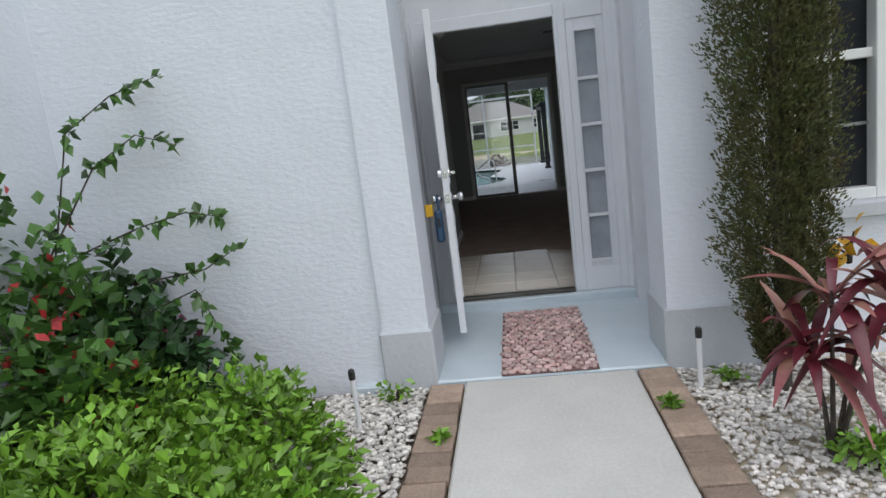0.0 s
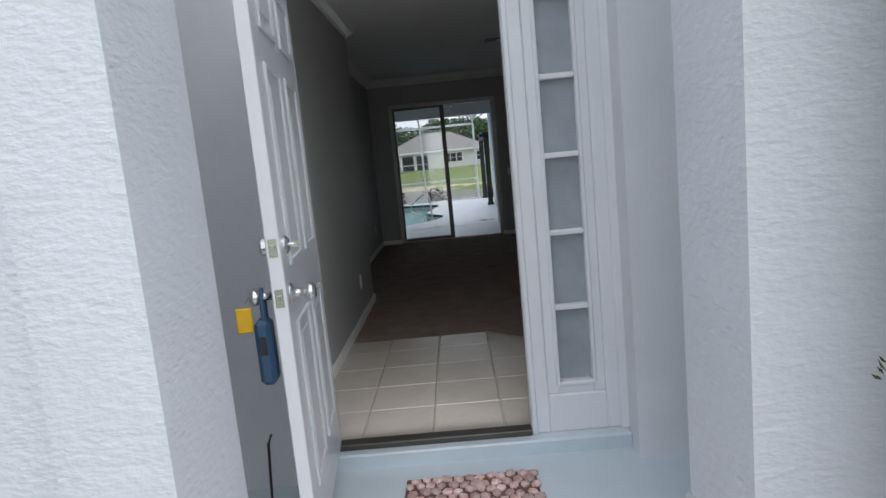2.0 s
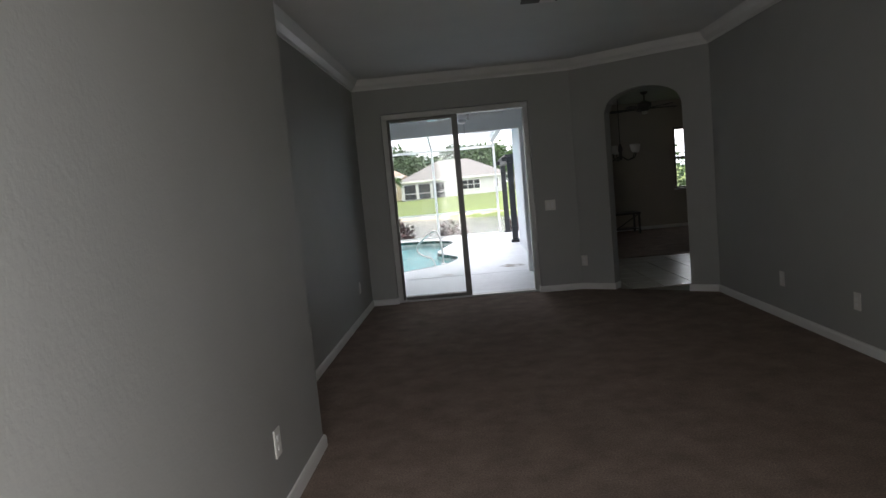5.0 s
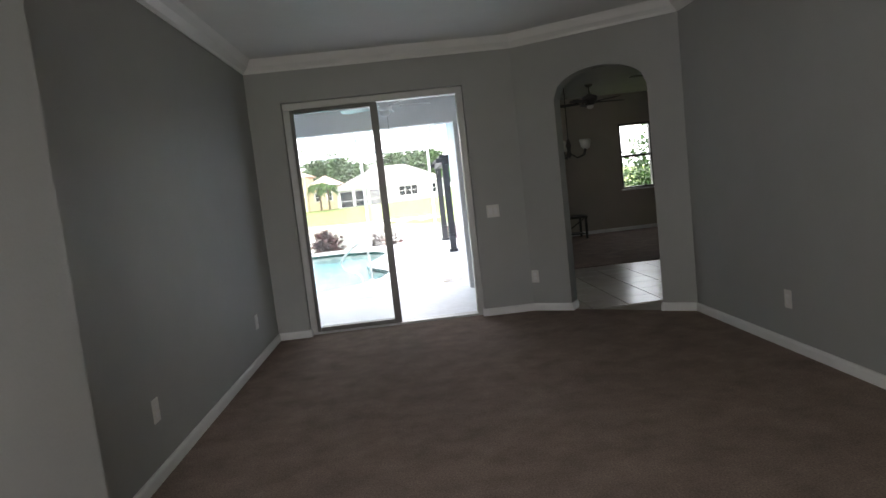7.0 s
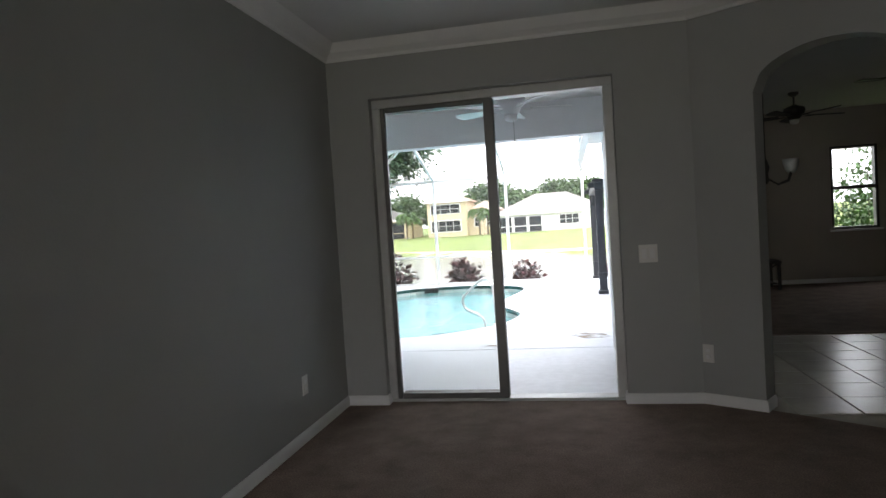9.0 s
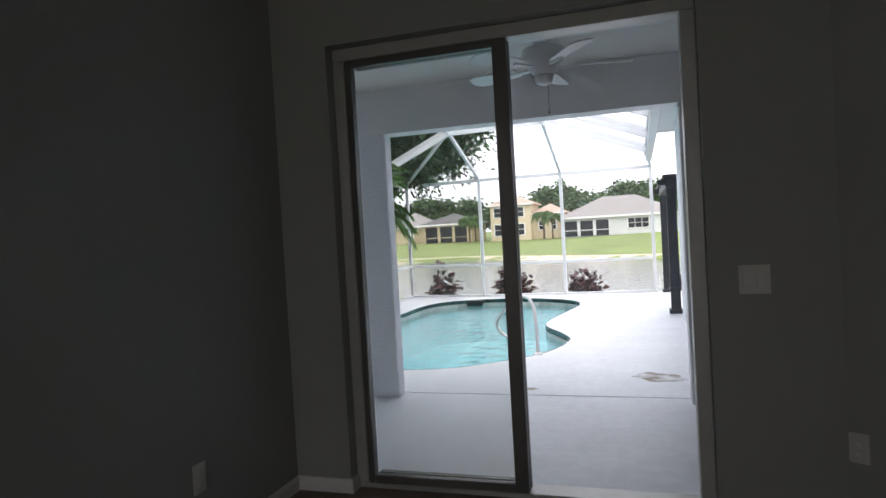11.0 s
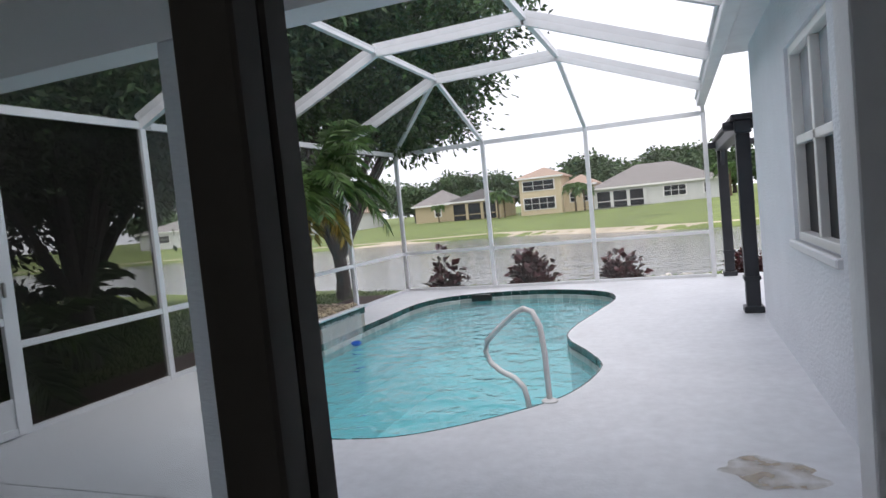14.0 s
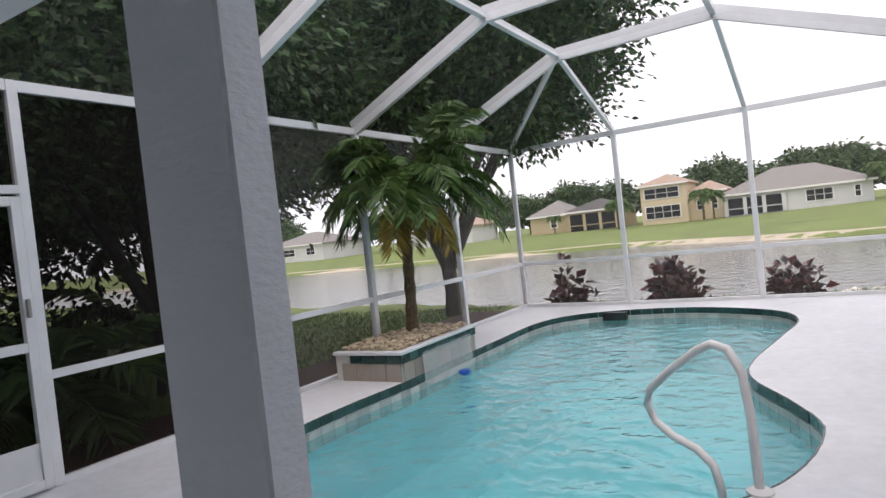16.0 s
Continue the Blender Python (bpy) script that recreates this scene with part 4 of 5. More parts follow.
vs = [bm.verts.new((p.x, p.y, -0.115)) for p in outline]
es = [bm.edges.new((vs[i], vs[(i + 1) % N])) for i in range(N)]
bmesh.ops.triangle_fill(bm, edges=es, use_beauty=True)
for f in bm.faces:
    f.normal_update()
    if f.normal.z < 0:
        f.normal_flip()
part("water", bm, POOLW, pool, "clear rippled aqua pool water").visible_shadow = False
part("skimmer", B(-2.31, -2.03, 15.06, 15.145, -0.10, -0.01), BLACK, pool, "dark skimmer opening")

# grab rail
rail = holder("pool_grab_rail", "white bent tube pool grab rail set in the deck", "rail")
part("tube", tube(bmesh.new(), [(-0.312, 10.335, -0.01), (-0.318, 10.335, 0.30), (-0.335, 10.345, 0.46), (-0.38, 10.365, 0.545), (-0.44, 10.395, 0.56), (-0.50, 10.425, 0.53), (-0.64, 10.495, 0.42), (-0.735, 10.545, 0.33), (-0.755, 10.555, 0.26), (-0.72, 10.535, 0.19), (-0.64, 10.485, 0.145), (-0.54, 10.425, 0.12), (-0.475, 10.385, 0.07), (-0.455, 10.375, -0.02), (-0.45, 10.375, -0.5)], 0.018, 12), RAILW, rail, smooth=True)
part("escutcheon", lathe(bmesh.new(), [(0.05, 0.0), (0.05, 0.008), (0.026, 0.02)], (-0.312, 10.335, 0.001), 16), RAILW, rail)

# raised planter with the water spill
bed = holder("raised_planter", "raised pool planter with stone tiles and a water spill", "planter")
part("body", B(-3.60, -2.93, 11.77, 12.98, -0.02, 0.215), CONC, bed)
part("rim", B(-2.97, -2.90, 11.73, 13.02, 0.215, 0.242, bevel=0.006), DECK, bed)
part("rim", B(-3.60, -2.97, 11.73, 11.81, 0.215, 0.242, bevel=0.006), DECK, bed)
part("spill_sheet", B(-2.896, -2.886, 12.02, 12.85, -0.115, 0.18, bevel=0.004), SPILL, bed, "thin sheet of falling water")
stones_bed = stones("river_stones", [(random.uniform(-3.58, -2.98), random.uniform(11.82, 12.96), 0.225 + random.uniform(0, 0.02) + 0.03 * random.random()) for _ in range(1200)], 0.014, 0.03, RIVER, None, 7)
tagged(stones_bed, "tan river stones filling the raised planter", "stones", "", "stuff")
fl = placed("pool_float", "small blue chlorine float on the pool water", "float", (-2.82, 12.55, -0.115))
part("disc", lathe(bmesh.new(), [(0.03, -0.02), (0.055, 0.0), (0.055, 0.02), (0.03, 0.03)]), mat("bright_blue_plastic", (0.02, 0.12, 0.55), 0.3), fl)

# ---- pool cage ----
EZ = 2.19
cage = holder("pool_cage", "white aluminium pool cage with insect screen", "pool cage")
lp = [8.90, 9.52, 10.80, 12.43, 14.12, 15.84]
posts = [(lx(y), y) for y in lp] + [(-2.13, 15.70), (-0.63, 15.70), (0.898, 15.70)]
for x, y in posts:
    part("post", B(x - 0.028, x + 0.028, y - 0.028, y + 0.028, 0.0, EZ, bevel=0.003), ALUW, cage)
for (x0, y0), (x1, y1) in zip(posts, posts[1:]):
    d = (Vector((x1, y1)) - Vector((x0, y0))).normalized() * 0.03
    for z, h in ((EZ - 0.03, 0.06), (0.595, 0.045), (0.02, 0.035)) if y0 > 9 else ((EZ - 0.03, 0.06), (0.02, 0.035)):
        part("rail", beam(bmesh.new(), (x0 + d.x, y0 + d.y, z), (x1 - d.x, y1 - d.y, z), 0.045, h), ALUW, cage)
    bm = bmesh.new()
    bm.faces.new([bm.verts.new((x, y, z)) for x, y, z in ((x0, y0, 0.04), (x1, y1, 0.04), (x1, y1, EZ - 0.06), (x0, y0, EZ - 0.06))])
    # near left bays get the darkened screen, standing in for shade among the trees
    part("screen_panel", bm, SCREEN_SHADE if y1 < 12.0 else SCREEN, cage).visible_shadow = False
frames_y = {"near": 10.8, "mid": 12.43, "far": 14.12}
nodes = {}
for y in frames_y.values():
    k = (y - 12.43) / 1.69
    nodes[y] = [(lx(y), y, EZ), (-2.205, y, 2.85), (-0.69, y, 2.88), (0.83, y, 2.30)]
    for p, q in zip(nodes[y], nodes[y][1:]):
        part("roof_beam", beam(bmesh.new(), p, q, 0.05, 0.13), ALUW, cage)
ys = sorted(nodes)
wallrow = [(lx(9.0), 9.0, EZ), (-2.205, 9.0, 2.84), (-0.69, 9.0, 2.86), (0.83, 9.0, 2.30)]
chain = [wallrow] + [nodes[y] for y in ys]
for a, b in zip(chain, chain[1:]):
    for j in (1, 2):
        part("purlin", beam(bmesh.new(), a[j], b[j], 0.05, 0.06), ALUW, cage)
    for j in range(3):
        bm = bmesh.new()
        bm.faces.new([bm.verts.new(v) for v in (a[j], a[j + 1], b[j + 1], b[j])])
        part("screen_panel", bm, SCREEN, cage).visible_shadow = False
F = nodes[14.12]
top = [(lx(15.84), 15.84, EZ), (-2.13, 15.70, EZ), (-0.63, 15.70, EZ), (0.898, 15.70, EZ)]
for p, q in ((top[0], F[1]), (top[1], F[1]), (top[2], F[2]), (top[3], F[3])):
    part("hip_beam", beam(bmesh.new(), p, q, 0.045, 0.05), ALUW, cage)
for f in ((F[0], F[1], top[0]), (top[0], F[1], top[1]), (top[1], F[1], F[2], top[2]), (top[2], F[2], F[3], top[3])):
    bm = bmesh.new()
    bm.faces.new([bm.verts.new(v) for v in f])
    part("screen_panel", bm, SCREEN, cage).visible_shadow = False
sdoor = holder("screen_door", "white framed screen door in the pool cage", "door")
ya, yb_ = 8.94, 9.48
bm = bmesh.new()
for y0, y1, z0, z1 in ((ya, ya + 0.05, 0.02, 1.56), (yb_ - 0.05, yb_, 0.02, 1.56), (ya + 0.05, yb_ - 0.05, 1.51, 1.56), (ya + 0.05, yb_ - 0.05, 0.74, 0.79), (ya + 0.05, yb_ - 0.05, 0.02, 0.07)):
    box(bm, -3.655, -3.615, y0, y1, z0, z1, bevel=0.003)
part("door_frame", bm, ALUW, sdoor)
part("kick_plate", B(-3.64, -3.63, ya + 0.05, yb_ - 0.05, 0.07, 0.26), ALUW, sdoor)
part("door_handle", B(-3.615, -3.59, yb_ - 0.04, yb_ - 0.02, 0.92, 1.02, bevel=0.005), ALUM, sdoor)

part("header_rail", B(-3.66, -3.615, 8.93, 9.49, 1.575, 1.62, bevel=0.003), ALUW, cage)

# ---- pergola beyond the wing ----
perg = holder("pergola", "black painted pergola with square posts and bracketed beams", "pergola")
for x, y in ((1.09, 13.05), (1.09, 15.70), (3.0, 13.05), (3.0, 15.70)):
    p = part("post", B(x - 0.06, x + 0.06, y - 0.06, y + 0.06, 0.06, 1.64, bevel=0.006), PERG, perg)
    part("base", B(x - 0.085, x + 0.085, y - 0.085, y + 0.085, 0.0, 0.06, bevel=0.008), PERG, perg)
    part("collar", B(x - 0.072, x + 0.072, y - 0.072, y + 0.072, 0.30, 0.34, bevel=0.006), PERG, perg)
for x in (1.09, 3.0):
    bm = B(x - 0.07, x + 0.07, 12.92, 15.83, 1.64, 1.76, bevel=0.01)
    box(bm, x - 0.10, x + 0.10, 12.88, 15.87, 1.76, 1.81, bevel=0.01)
    part("beam", bm, PERG, perg)
for y in (13.05, 15.70):
    part("beam", B(0.93, 3.2, y - 0.05, y + 0.05, 1.68, 1.76, bevel=0.01), PERG, perg)
    for s in (1, -1):
        if 12.9 < y + s * 0.3 < 15.85:
            part("brace", beam(bmesh.new(), (1.09, y, 1.44), (1.09, y + s * 0.26, 1.66), 0.05, 0.06), PERG, perg)


# ---- plants ----
def shrub(name, label, category, at, size, count, leaf, material, seed, stems=7, width=0.55, extra=None, droop=0.2, fill=0.55, group=""):
    rng = np.random.default_rng(seed)
    o = placed(name, label, category, at, group)
    sx, sy, sz = size
    d = rng.normal(size=(count, 3))
    d /= np.linalg.norm(d, axis=1, keepdims=True)
    d[:, 2] = np.abs(d[:, 2]) * 0.9
    r = rng.uniform(fill, 1.0, (count, 1)) * (1 + 0.16 * np.sin(d[:, :1] * 5 + seed) + 0.12 * np.sin(d[:, 1:2] * 8 + seed))
    p = d * r * np.array([sx, sy, sz]) + np.array([0, 0, 0.02])
    way = d + rng.normal(size=(count, 3)) * 0.7 + np.array([0, 0, 0.15])
    leaf_mesh("foliage", p, way, rng.uniform(leaf * 0.6, leaf * 1.25, count), material, o, width=width, droop=droop, seed=seed)
    bm = bmesh.new()
    for k in range(stems):
        e = d[(k * 3) % count] * np.array([sx, sy, sz]) * 0.85
        tube(bm, [(e[0] * 0.1, e[1] * 0.1, -0.03), (e[0] * 0.45, e[1] * 0.45, e[2] * 0.5), tuple(e)], [0.012, 0.009, 0.004], 5)
    part("stem", bm, BARK, o)
    if extra:
        m2, n2, s2 = extra
        k = rng.integers(0, count, n2)
        leaf_mesh("blossom", p[k] * 1.10, way[k] + rng.normal(size=(n2, 3)), s2, m2, o, width=0.7, seed=seed + 1)
    return o


# low lime hedge by the walk
for i, (x, y, s) in enumerate(((-1.25, -2.35, 0.50), (-1.85, -2.30, 0.55), (-1.55, -2.85, 0.55), (-1.05, -2.95, 0.42), (-2.2, -2.85, 0.5))):
    shrub("low_hedge", "low bright lime green hedge shrub in the front bed", "shrub", (x, y, -0.15), (s, s * 0.9, s * 1.02), 2600, 0.072, LEAF_L, 20 + i, fill=0.62, width=0.52, group="hedge shrubs by the walk")
# flowering climber against the wall
for i, (x, y, z, s, h, mt, pet) in enumerate(((-2.02, -1.80, -0.15, 0.36, 1.0, LEAF_D, PETALP), (-2.34, -1.98, -0.15, 0.42, 1.45, LEAF_M, PETAL), (-2.08, -2.25, -0.15, 0.34, 0.85, LEAF_M, PETAL))):
    shrub("flowering_shrub", "dark green flowering shrub with red and plum blossoms", "shrub", (x, y, z), (s, s, h), 1500, 0.115, mt, 40 + i, extra=(pet, 90, 0.075), width=0.66, fill=0.4, group="flowering shrubs against the wall")
vine = placed("climbing_vine", "thin vine shoots with small leaves reaching over the wall", "vine", (0, 0, 0))
rng = np.random.default_rng(77)
for k, pts in enumerate((((-2.45, -1.8, 0.7), (-2.3, -1.62, 1.55), (-2.05, -1.55, 1.72), (-1.75, -1.52, 1.80)), ((-2.5, -1.8, 0.8), (-2.2, -1.6, 1.35), (-1.95, -1.55, 1.5), (-1.75, -1.5, 1.42)), ((-2.2, -1.7, 0.6), (-1.95, -1.6, 0.7), (-1.7, -1.55, 0.72), (-1.45, -1.52, 0.85)), ((-2.1, -1.7, 0.5), (-1.75, -1.6, 0.62), (-1.62, -1.6, 0.30), (-1.58, -1.6, 0.12)), ((-2.3, -1.7, 0.9), (-2.0, -1.6, 1.0), (-1.75, -1.55, 1.05), (-1.55, -1.52, 1.0)))):
    part("shoot", tube(bmesh.new(), pts, [0.006, 0.005, 0.004, 0.002], 5), BARK, vine)
    P = np.array(pts)
    t = rng.uniform(0, 2.98, 46)
    i0 = t.astype(int)
    q = P[i0] + (P[i0 + 1] - P[i0]) * (t - i0)[:, None]
    leaf_mesh("foliage", q, rng.normal(size=(46, 3)) + np.array([0.3, -0.5, -0.2]), rng.uniform(0.05, 0.11, 46), LEAF_M, vine, width=0.65, seed=80 + k)

# columnar cypress by the pilaster
cyp = placed("cypress_tree", "tall narrow cypress with browning foliage beside the entry", "tree", (1.27, -1.78, -0.15))
bm = tube(bmesh.new(), [(0, 0, -0.05), (0.02, 0.01, 0.6), (0.0, 0, 1.6), (0.05, 0, 3.2)], [0.045, 0.036, 0.025, 0.01], 8)
tube(bm, [(0.02, 0, 0.35), (0.12, 0.02, 0.9), (0.17, 0.03, 2.9)], [0.03, 0.028, 0.008], 7)
part("trunk", bm, BARK, cyp)
rng = np.random.default_rng(5)
P, Wd = [], []
for cx, cy, zlo, zhi, rad, n in ((-0.03, 0, 0.16, 3.6, 0.20, 62000), (0.14, 0.03, 0.34, 3.4, 0.15, 30000)):
    z = rng.uniform(zlo, zhi, n)
    a = rng.uniform(0, 2 * math.pi, n)
    env = np.minimum(1, (z - zlo + 0.22) / 0.75) * np.minimum(1, (zhi - z + 0.1) / 1.4)
    lump = 1 + 0.20 * np.sin(a * 3 + z * 7) + 0.22 * np.sin(a * 5 - z * 19) + 0.16 * np.sin(a * 9 + z * 37)
    r = rad * env * lump * np.sqrt(rng.uniform(0.04, 1.0, n))
    P.append(np.stack([cx + r * np.cos(a), cy + r * np.sin(a), z], 1))
    Wd.append(np.stack([np.cos(a), np.sin(a), np.full(n, 0.9)], 1) + rng.normal(size=(n, 3)) * 0.45)
leaf_mesh("foliage", np.concatenate(P), np.concatenate(Wd), rng.uniform(0.014, 0.031, 92000), CYPR, cyp, width=0.40, droop=0.0, seed=6)


def blade_leaf(bm, base, az, length, width, rise, droop):
    """A strap leaf with a folded midrib, arching over."""
    c, s = math.cos(az), math.sin(az)
    rows = []
    for k in range(8):
        t = k / 7
        out = length * (t * 0.75)
        z = length * (rise * t - droop * t * t)
        w = width * math.sin(math.pi * min(1, 0.12 + 0.86 * t)) / 2
        p = Vector(base) + Vector((c * out, s * out, z))
        sd = Vector((-s, c, 0)) * w
        rows.append((bm.verts.new(p + sd + Vector((0, 0, w * 0.35))), bm.verts.new(p), bm.verts.new(p - sd + Vector((0, 0, w * 0.35)))))
    for a, b in zip(rows, rows[1:]):
        bm.faces.new((a[0], b[0], b[1], a[1]))
        bm.faces.new((a[1], b[1], b[2], a[2]))


cor = placed("cordyline_plant", "red and pink cordyline with long strap leaves", "plant", (1.20, -2.43, -0.15))
heads = [(0.0, 0.0, 0.70), (0.13, 0.03, 0.54), (-0.06, 0.05, 0.48), (0.20, -0.06, 0.72)]
bm = bmesh.new()
for hx, hy, hz in heads:
    tube(bm, [(0, 0, -0.05), (hx * 0.4, hy * 0.4, hz * 0.5), (hx, hy, hz)], [0.013, 0.009, 0.006], 7)
part("stem", bm, BARK, cor)
rr = random.Random(4)
for hx, hy, hz in heads:
    for k in range(15):
        bm = bmesh.new()
        blade_leaf(bm, (hx, hy, hz - 0.10 * rr.random()), rr.uniform(0, 6.28), rr.uniform(0.28, 0.52), rr.uniform(0.038, 0.07), rr.uniform(0.35, 1.25), rr.uniform(0.3, 1.15))
        part("leaf", bm, CORDYP if rr.random() < 0.42 else CORDY, cor, smooth=True)
cy2 = shrub("croton_plant", "yellow and orange croton leaves behind the cordyline", "plant", (1.60, -1.75, 0.50), (0.05, 0.05, 0.20), 9, 0.10, CROTY, 51, stems=4, fill=0.5)
for i, (x, y, s) in enumerate(((1.30, -2.50, 0.15), (1.05, -1.68, 0.07), (-0.70, -1.60, 0.10), (0.69, -1.95, 0.035), (-0.40, -2.15, 0.03))):
    shrub("ground_weed", "small green weed growing at the edge of the gravel", "plant", (x, y, -0.11), (s, s, s * 0.8), 220 if s > 0.1 else 50, 0.05, LEAF_L, 60 + i, stems=3, fill=0.2)
for x, y in ((0.90, -1.73), (-0.84, -1.93)):
    sp = placed("garden_sprinkler", "white pop-up sprinkler riser with black head", "sprinkler", (x, y, -0.14))
    part("riser", tube(bmesh.new(), [(0, 0, -0.02), (0, 0, 0.30)], 0.013, 10), RAILW, sp)
    part("head", lathe(bmesh.new(), [(0.016, 0.29), (0.018, 0.30), (0.018, 0.335), (0.012, 0.345)], n=10), BLACK, sp)
rng = np.random.default_rng(12)
gp = [(rng.uniform(0.84, 2.9), -1.47 - 2.6 * rng.uniform(0, 1) ** 1.2, -0.145 + rng.uniform(0, 0.035)) for _ in range(13000)] + [(-0.55 - rng.uniform(0, 0.75), -1.47 - rng.uniform(0, 1.5), -0.145 + rng.uniform(0, 0.03)) for _ in range(4200)]
tagged(stones("gravel", gp, 0.008, 0.0185, GRAVEL), "white marble chip gravel in the front beds", "gravel", "", "stuff")

# crotons along the deck edge
for i, (x, w, h, n, lf) in enumerate(((-3.10, 0.36, 0.74, 150, 0.19), (-1.68, 0.36, 0.66, 380, 0.17), (-0.33, 0.29, 0.54, 300, 0.15), (1.35, 0.3, 0.5, 400, 0.11))):
    shrub("croton_bush", "dark red croton bush at the edge of the deck", "bush", (x, 16.2, -0.13), (w, 0.24, h), n, lf, CROTON, 90 + i, stems=9, width=0.6, fill=0.35 if i else 0.2, group="crotons along the deck")


def palm(name, label, at, height, trunk_r, fronds, flen, seed, up=0.9, droop=1.0, nleaf=44, llen=0.22, dry=3, lean=0.0, slim=0.085):
    rr = random.Random(seed)
    o = placed(name, label, "palm tree", at)
    bm = bmesh.new()
    pts, rad = [], []
    for k in range(15):
        t = k / 14
        pts.append((lean * t * t, 0.02 * math.sin(t * 5), -0.03 + height * t))
        rad.append(trunk_r * (1.15 - 0.3 * t + (0.12 if k % 2 else -0.05)) * (1.35 if k > 11 else 1))
    tube(bm, pts, rad, 10)
    part("trunk", bm, PBARK, o)
    bases, ways, sizes, db, dw, dz = [], [], [], [], [], []
    bm = bmesh.new()
    for f in range(fronds):
        az = f * 2.399 + rr.uniform(-0.3, 0.3)
        e = rr.random()
        L = flen * rr.uniform(0.8, 1.1)
        u = up * (1.12 - 0.85 * e)
        dead = f < dry
        if dead:
            u, L = -0.1, flen * 0.55
        c, s = math.cos(az), math.sin(az)
        line = []
        for k in range(13):
            t = k / 12
            line.append(Vector((lean + c * L * t * (1 - 0.18 * t), s * L * t * (1 - 0.18 * t), height + L * (u * t - droop * 0.75 * t * t))))
        tube(bm, line, [0.012 - 0.0008 * k for k in range(13)], 5)
        for k in range(nleaf):
            t = 0.16 + 0.84 * k / nleaf
            i = min(11, int(t * 12))
            p = line[i].lerp(line[i + 1], t * 12 - i)
            d = (line[i + 1] - line[i]).normalized()
            for sd in (-1, 1):
                w = d * 0.75 + Vector((-s, c, 0)) * sd + Vector((0, 0, 0.25 - 0.5 * t)) + Vector((rr.gauss(0, .12), rr.gauss(0, .12), rr.gauss(0, .12)))
                (db if dead else bases).append(p[:])
                (dw if dead else ways).append(w[:])
                (dz if dead else sizes).append(llen * (0.55 + 0.6 * math.sin(math.pi * min(1, t * 0.95))))
    part("frond_core", bm, PALMG, o)
    leaf_mesh("foliage", bases, ways, sizes, PALMG, o, width=slim, droop=0.28, seed=seed)
    if db:
        leaf_mesh("dry_foliage", db, dw, dz, PALMY, o, width=slim, droop=0.3, seed=seed)
    return o


palm("date_palm", "pygmy date palm with arching green fronds in the raised planter", (-3.36, 12.6, 0.22), 1.30, 0.05, 46, 1.02, 3, up=1.35, droop=1.08, nleaf=62, llen=0.20, dry=4, lean=0.10, slim=0.036)


def oak(name, label, at, seed, limbs, clumps, leaves, leaf, trunk_r, material=LEAF_T, spread=0.55, group=""):
    """limbs: end points of the main limbs; each carries clumps of small leaves."""
    rng = np.random.default_rng(seed)
    o = placed(name, label, "tree", at, group)
    bm = bmesh.new()
    fork = Vector((0, 0, 0.75 if trunk_r < 0.3 else 1.6))
    tube(bm, [(0, 0, -0.1), (0.02, 0.02, fork.z * 0.5), fork], [trunk_r * 1.25, trunk_r, trunk_r * 0.95], 10)
    B0, W0 = [], []
    for e in limbs:
        e = Vector(e)
        mid = fork.lerp(e, 0.5) + Vector((rng.normal() * 0.12, rng.normal() * 0.12, 0.25 * (e - fork).length * 0.4))
        tube(bm, [fork - Vector((0, 0, 0.1)), fork.lerp(mid, 0.55) + Vector((0, 0, 0.05)), mid, e], [trunk_r * 0.62, trunk_r * 0.5, trunk_r * 0.34, trunk_r * 0.1], 7)
        for k in range(clumps):
            t = rng.uniform(0.35, 1.08)
            c = np.array(mid.lerp(e, t)[:]) + rng.normal(size=3) * np.array([spread, spread, spread * 0.6])
            tube(bm, [mid.lerp(e, min(1, t)), Vector(c)], [0.018, 0.006], 4, False)
            q = rng.normal(size=(leaves, 3)) * np.array([0.34, 0.34, 0.20]) * (spread / 0.55)
            B0.append(c + q)
            W0.append(q + rng.normal(size=(leaves, 3)) * 0.25 + np.array([0, 0, -0.05]))
    part("trunk", bm, BARK, o)
    b, w = np.concatenate(B0), np.concatenate(W0)
    leaf_mesh("crown", b, w, rng.uniform(leaf * 0.6, leaf * 1.3, len(b)), material, o, width=0.5, droop=0.1, seed=seed + 1)
    return o


oak("oak_tree", "dark spreading shade tree overhanging the pool cage", (-4.95, 16.1, -0.13), 11, [(-1.6, 0.5, 3.0), (-0.6, -1.2, 3.4), (0.9, 0.0, 3.3), (1.9, 0.4, 3.5), (2.7, -0.3, 4.1), (0.4, -1.8, 3.9), (-0.4, 0.2, 4.6), (1.4, -0.9, 4.5), (2.4, 0.2, 4.8), (-1.2, -0.8, 4.4), (0.9, -2.2, 4.7)], 26, 300, 0.105, 0.12, LEAF_T, 0.42)
oak("oak_tree", "dark multi-trunk shade tree on the side lawn", (-5.6, 11.6, -0.13), 12, [(-1.4, 0.4, 2.9), (-0.4, -1.4, 3.2), (0.7, 0.9, 3.2), (0.9, -0.5, 3.6), (0.0, 1.7, 3.4), (-0.3, 0.1, 4.6), (1.1, 0.3, 4.3)], 34, 380, 0.10, 0.12, LEAF_T, 0.52)
oak("oak_tree", "dark shade tree crowding the side of the cage", (-6.4, 9.6, -0.13), 13, [(-1.2, 0.6, 2.6), (0.3, -1.2, 3.0), (0.9, 0.6, 2.6), (0.6, 1.4, 3.4), (-0.1, 0.1, 4.2), (1.3, -0.5, 3.6)], 36, 380, 0.10, 0.12)
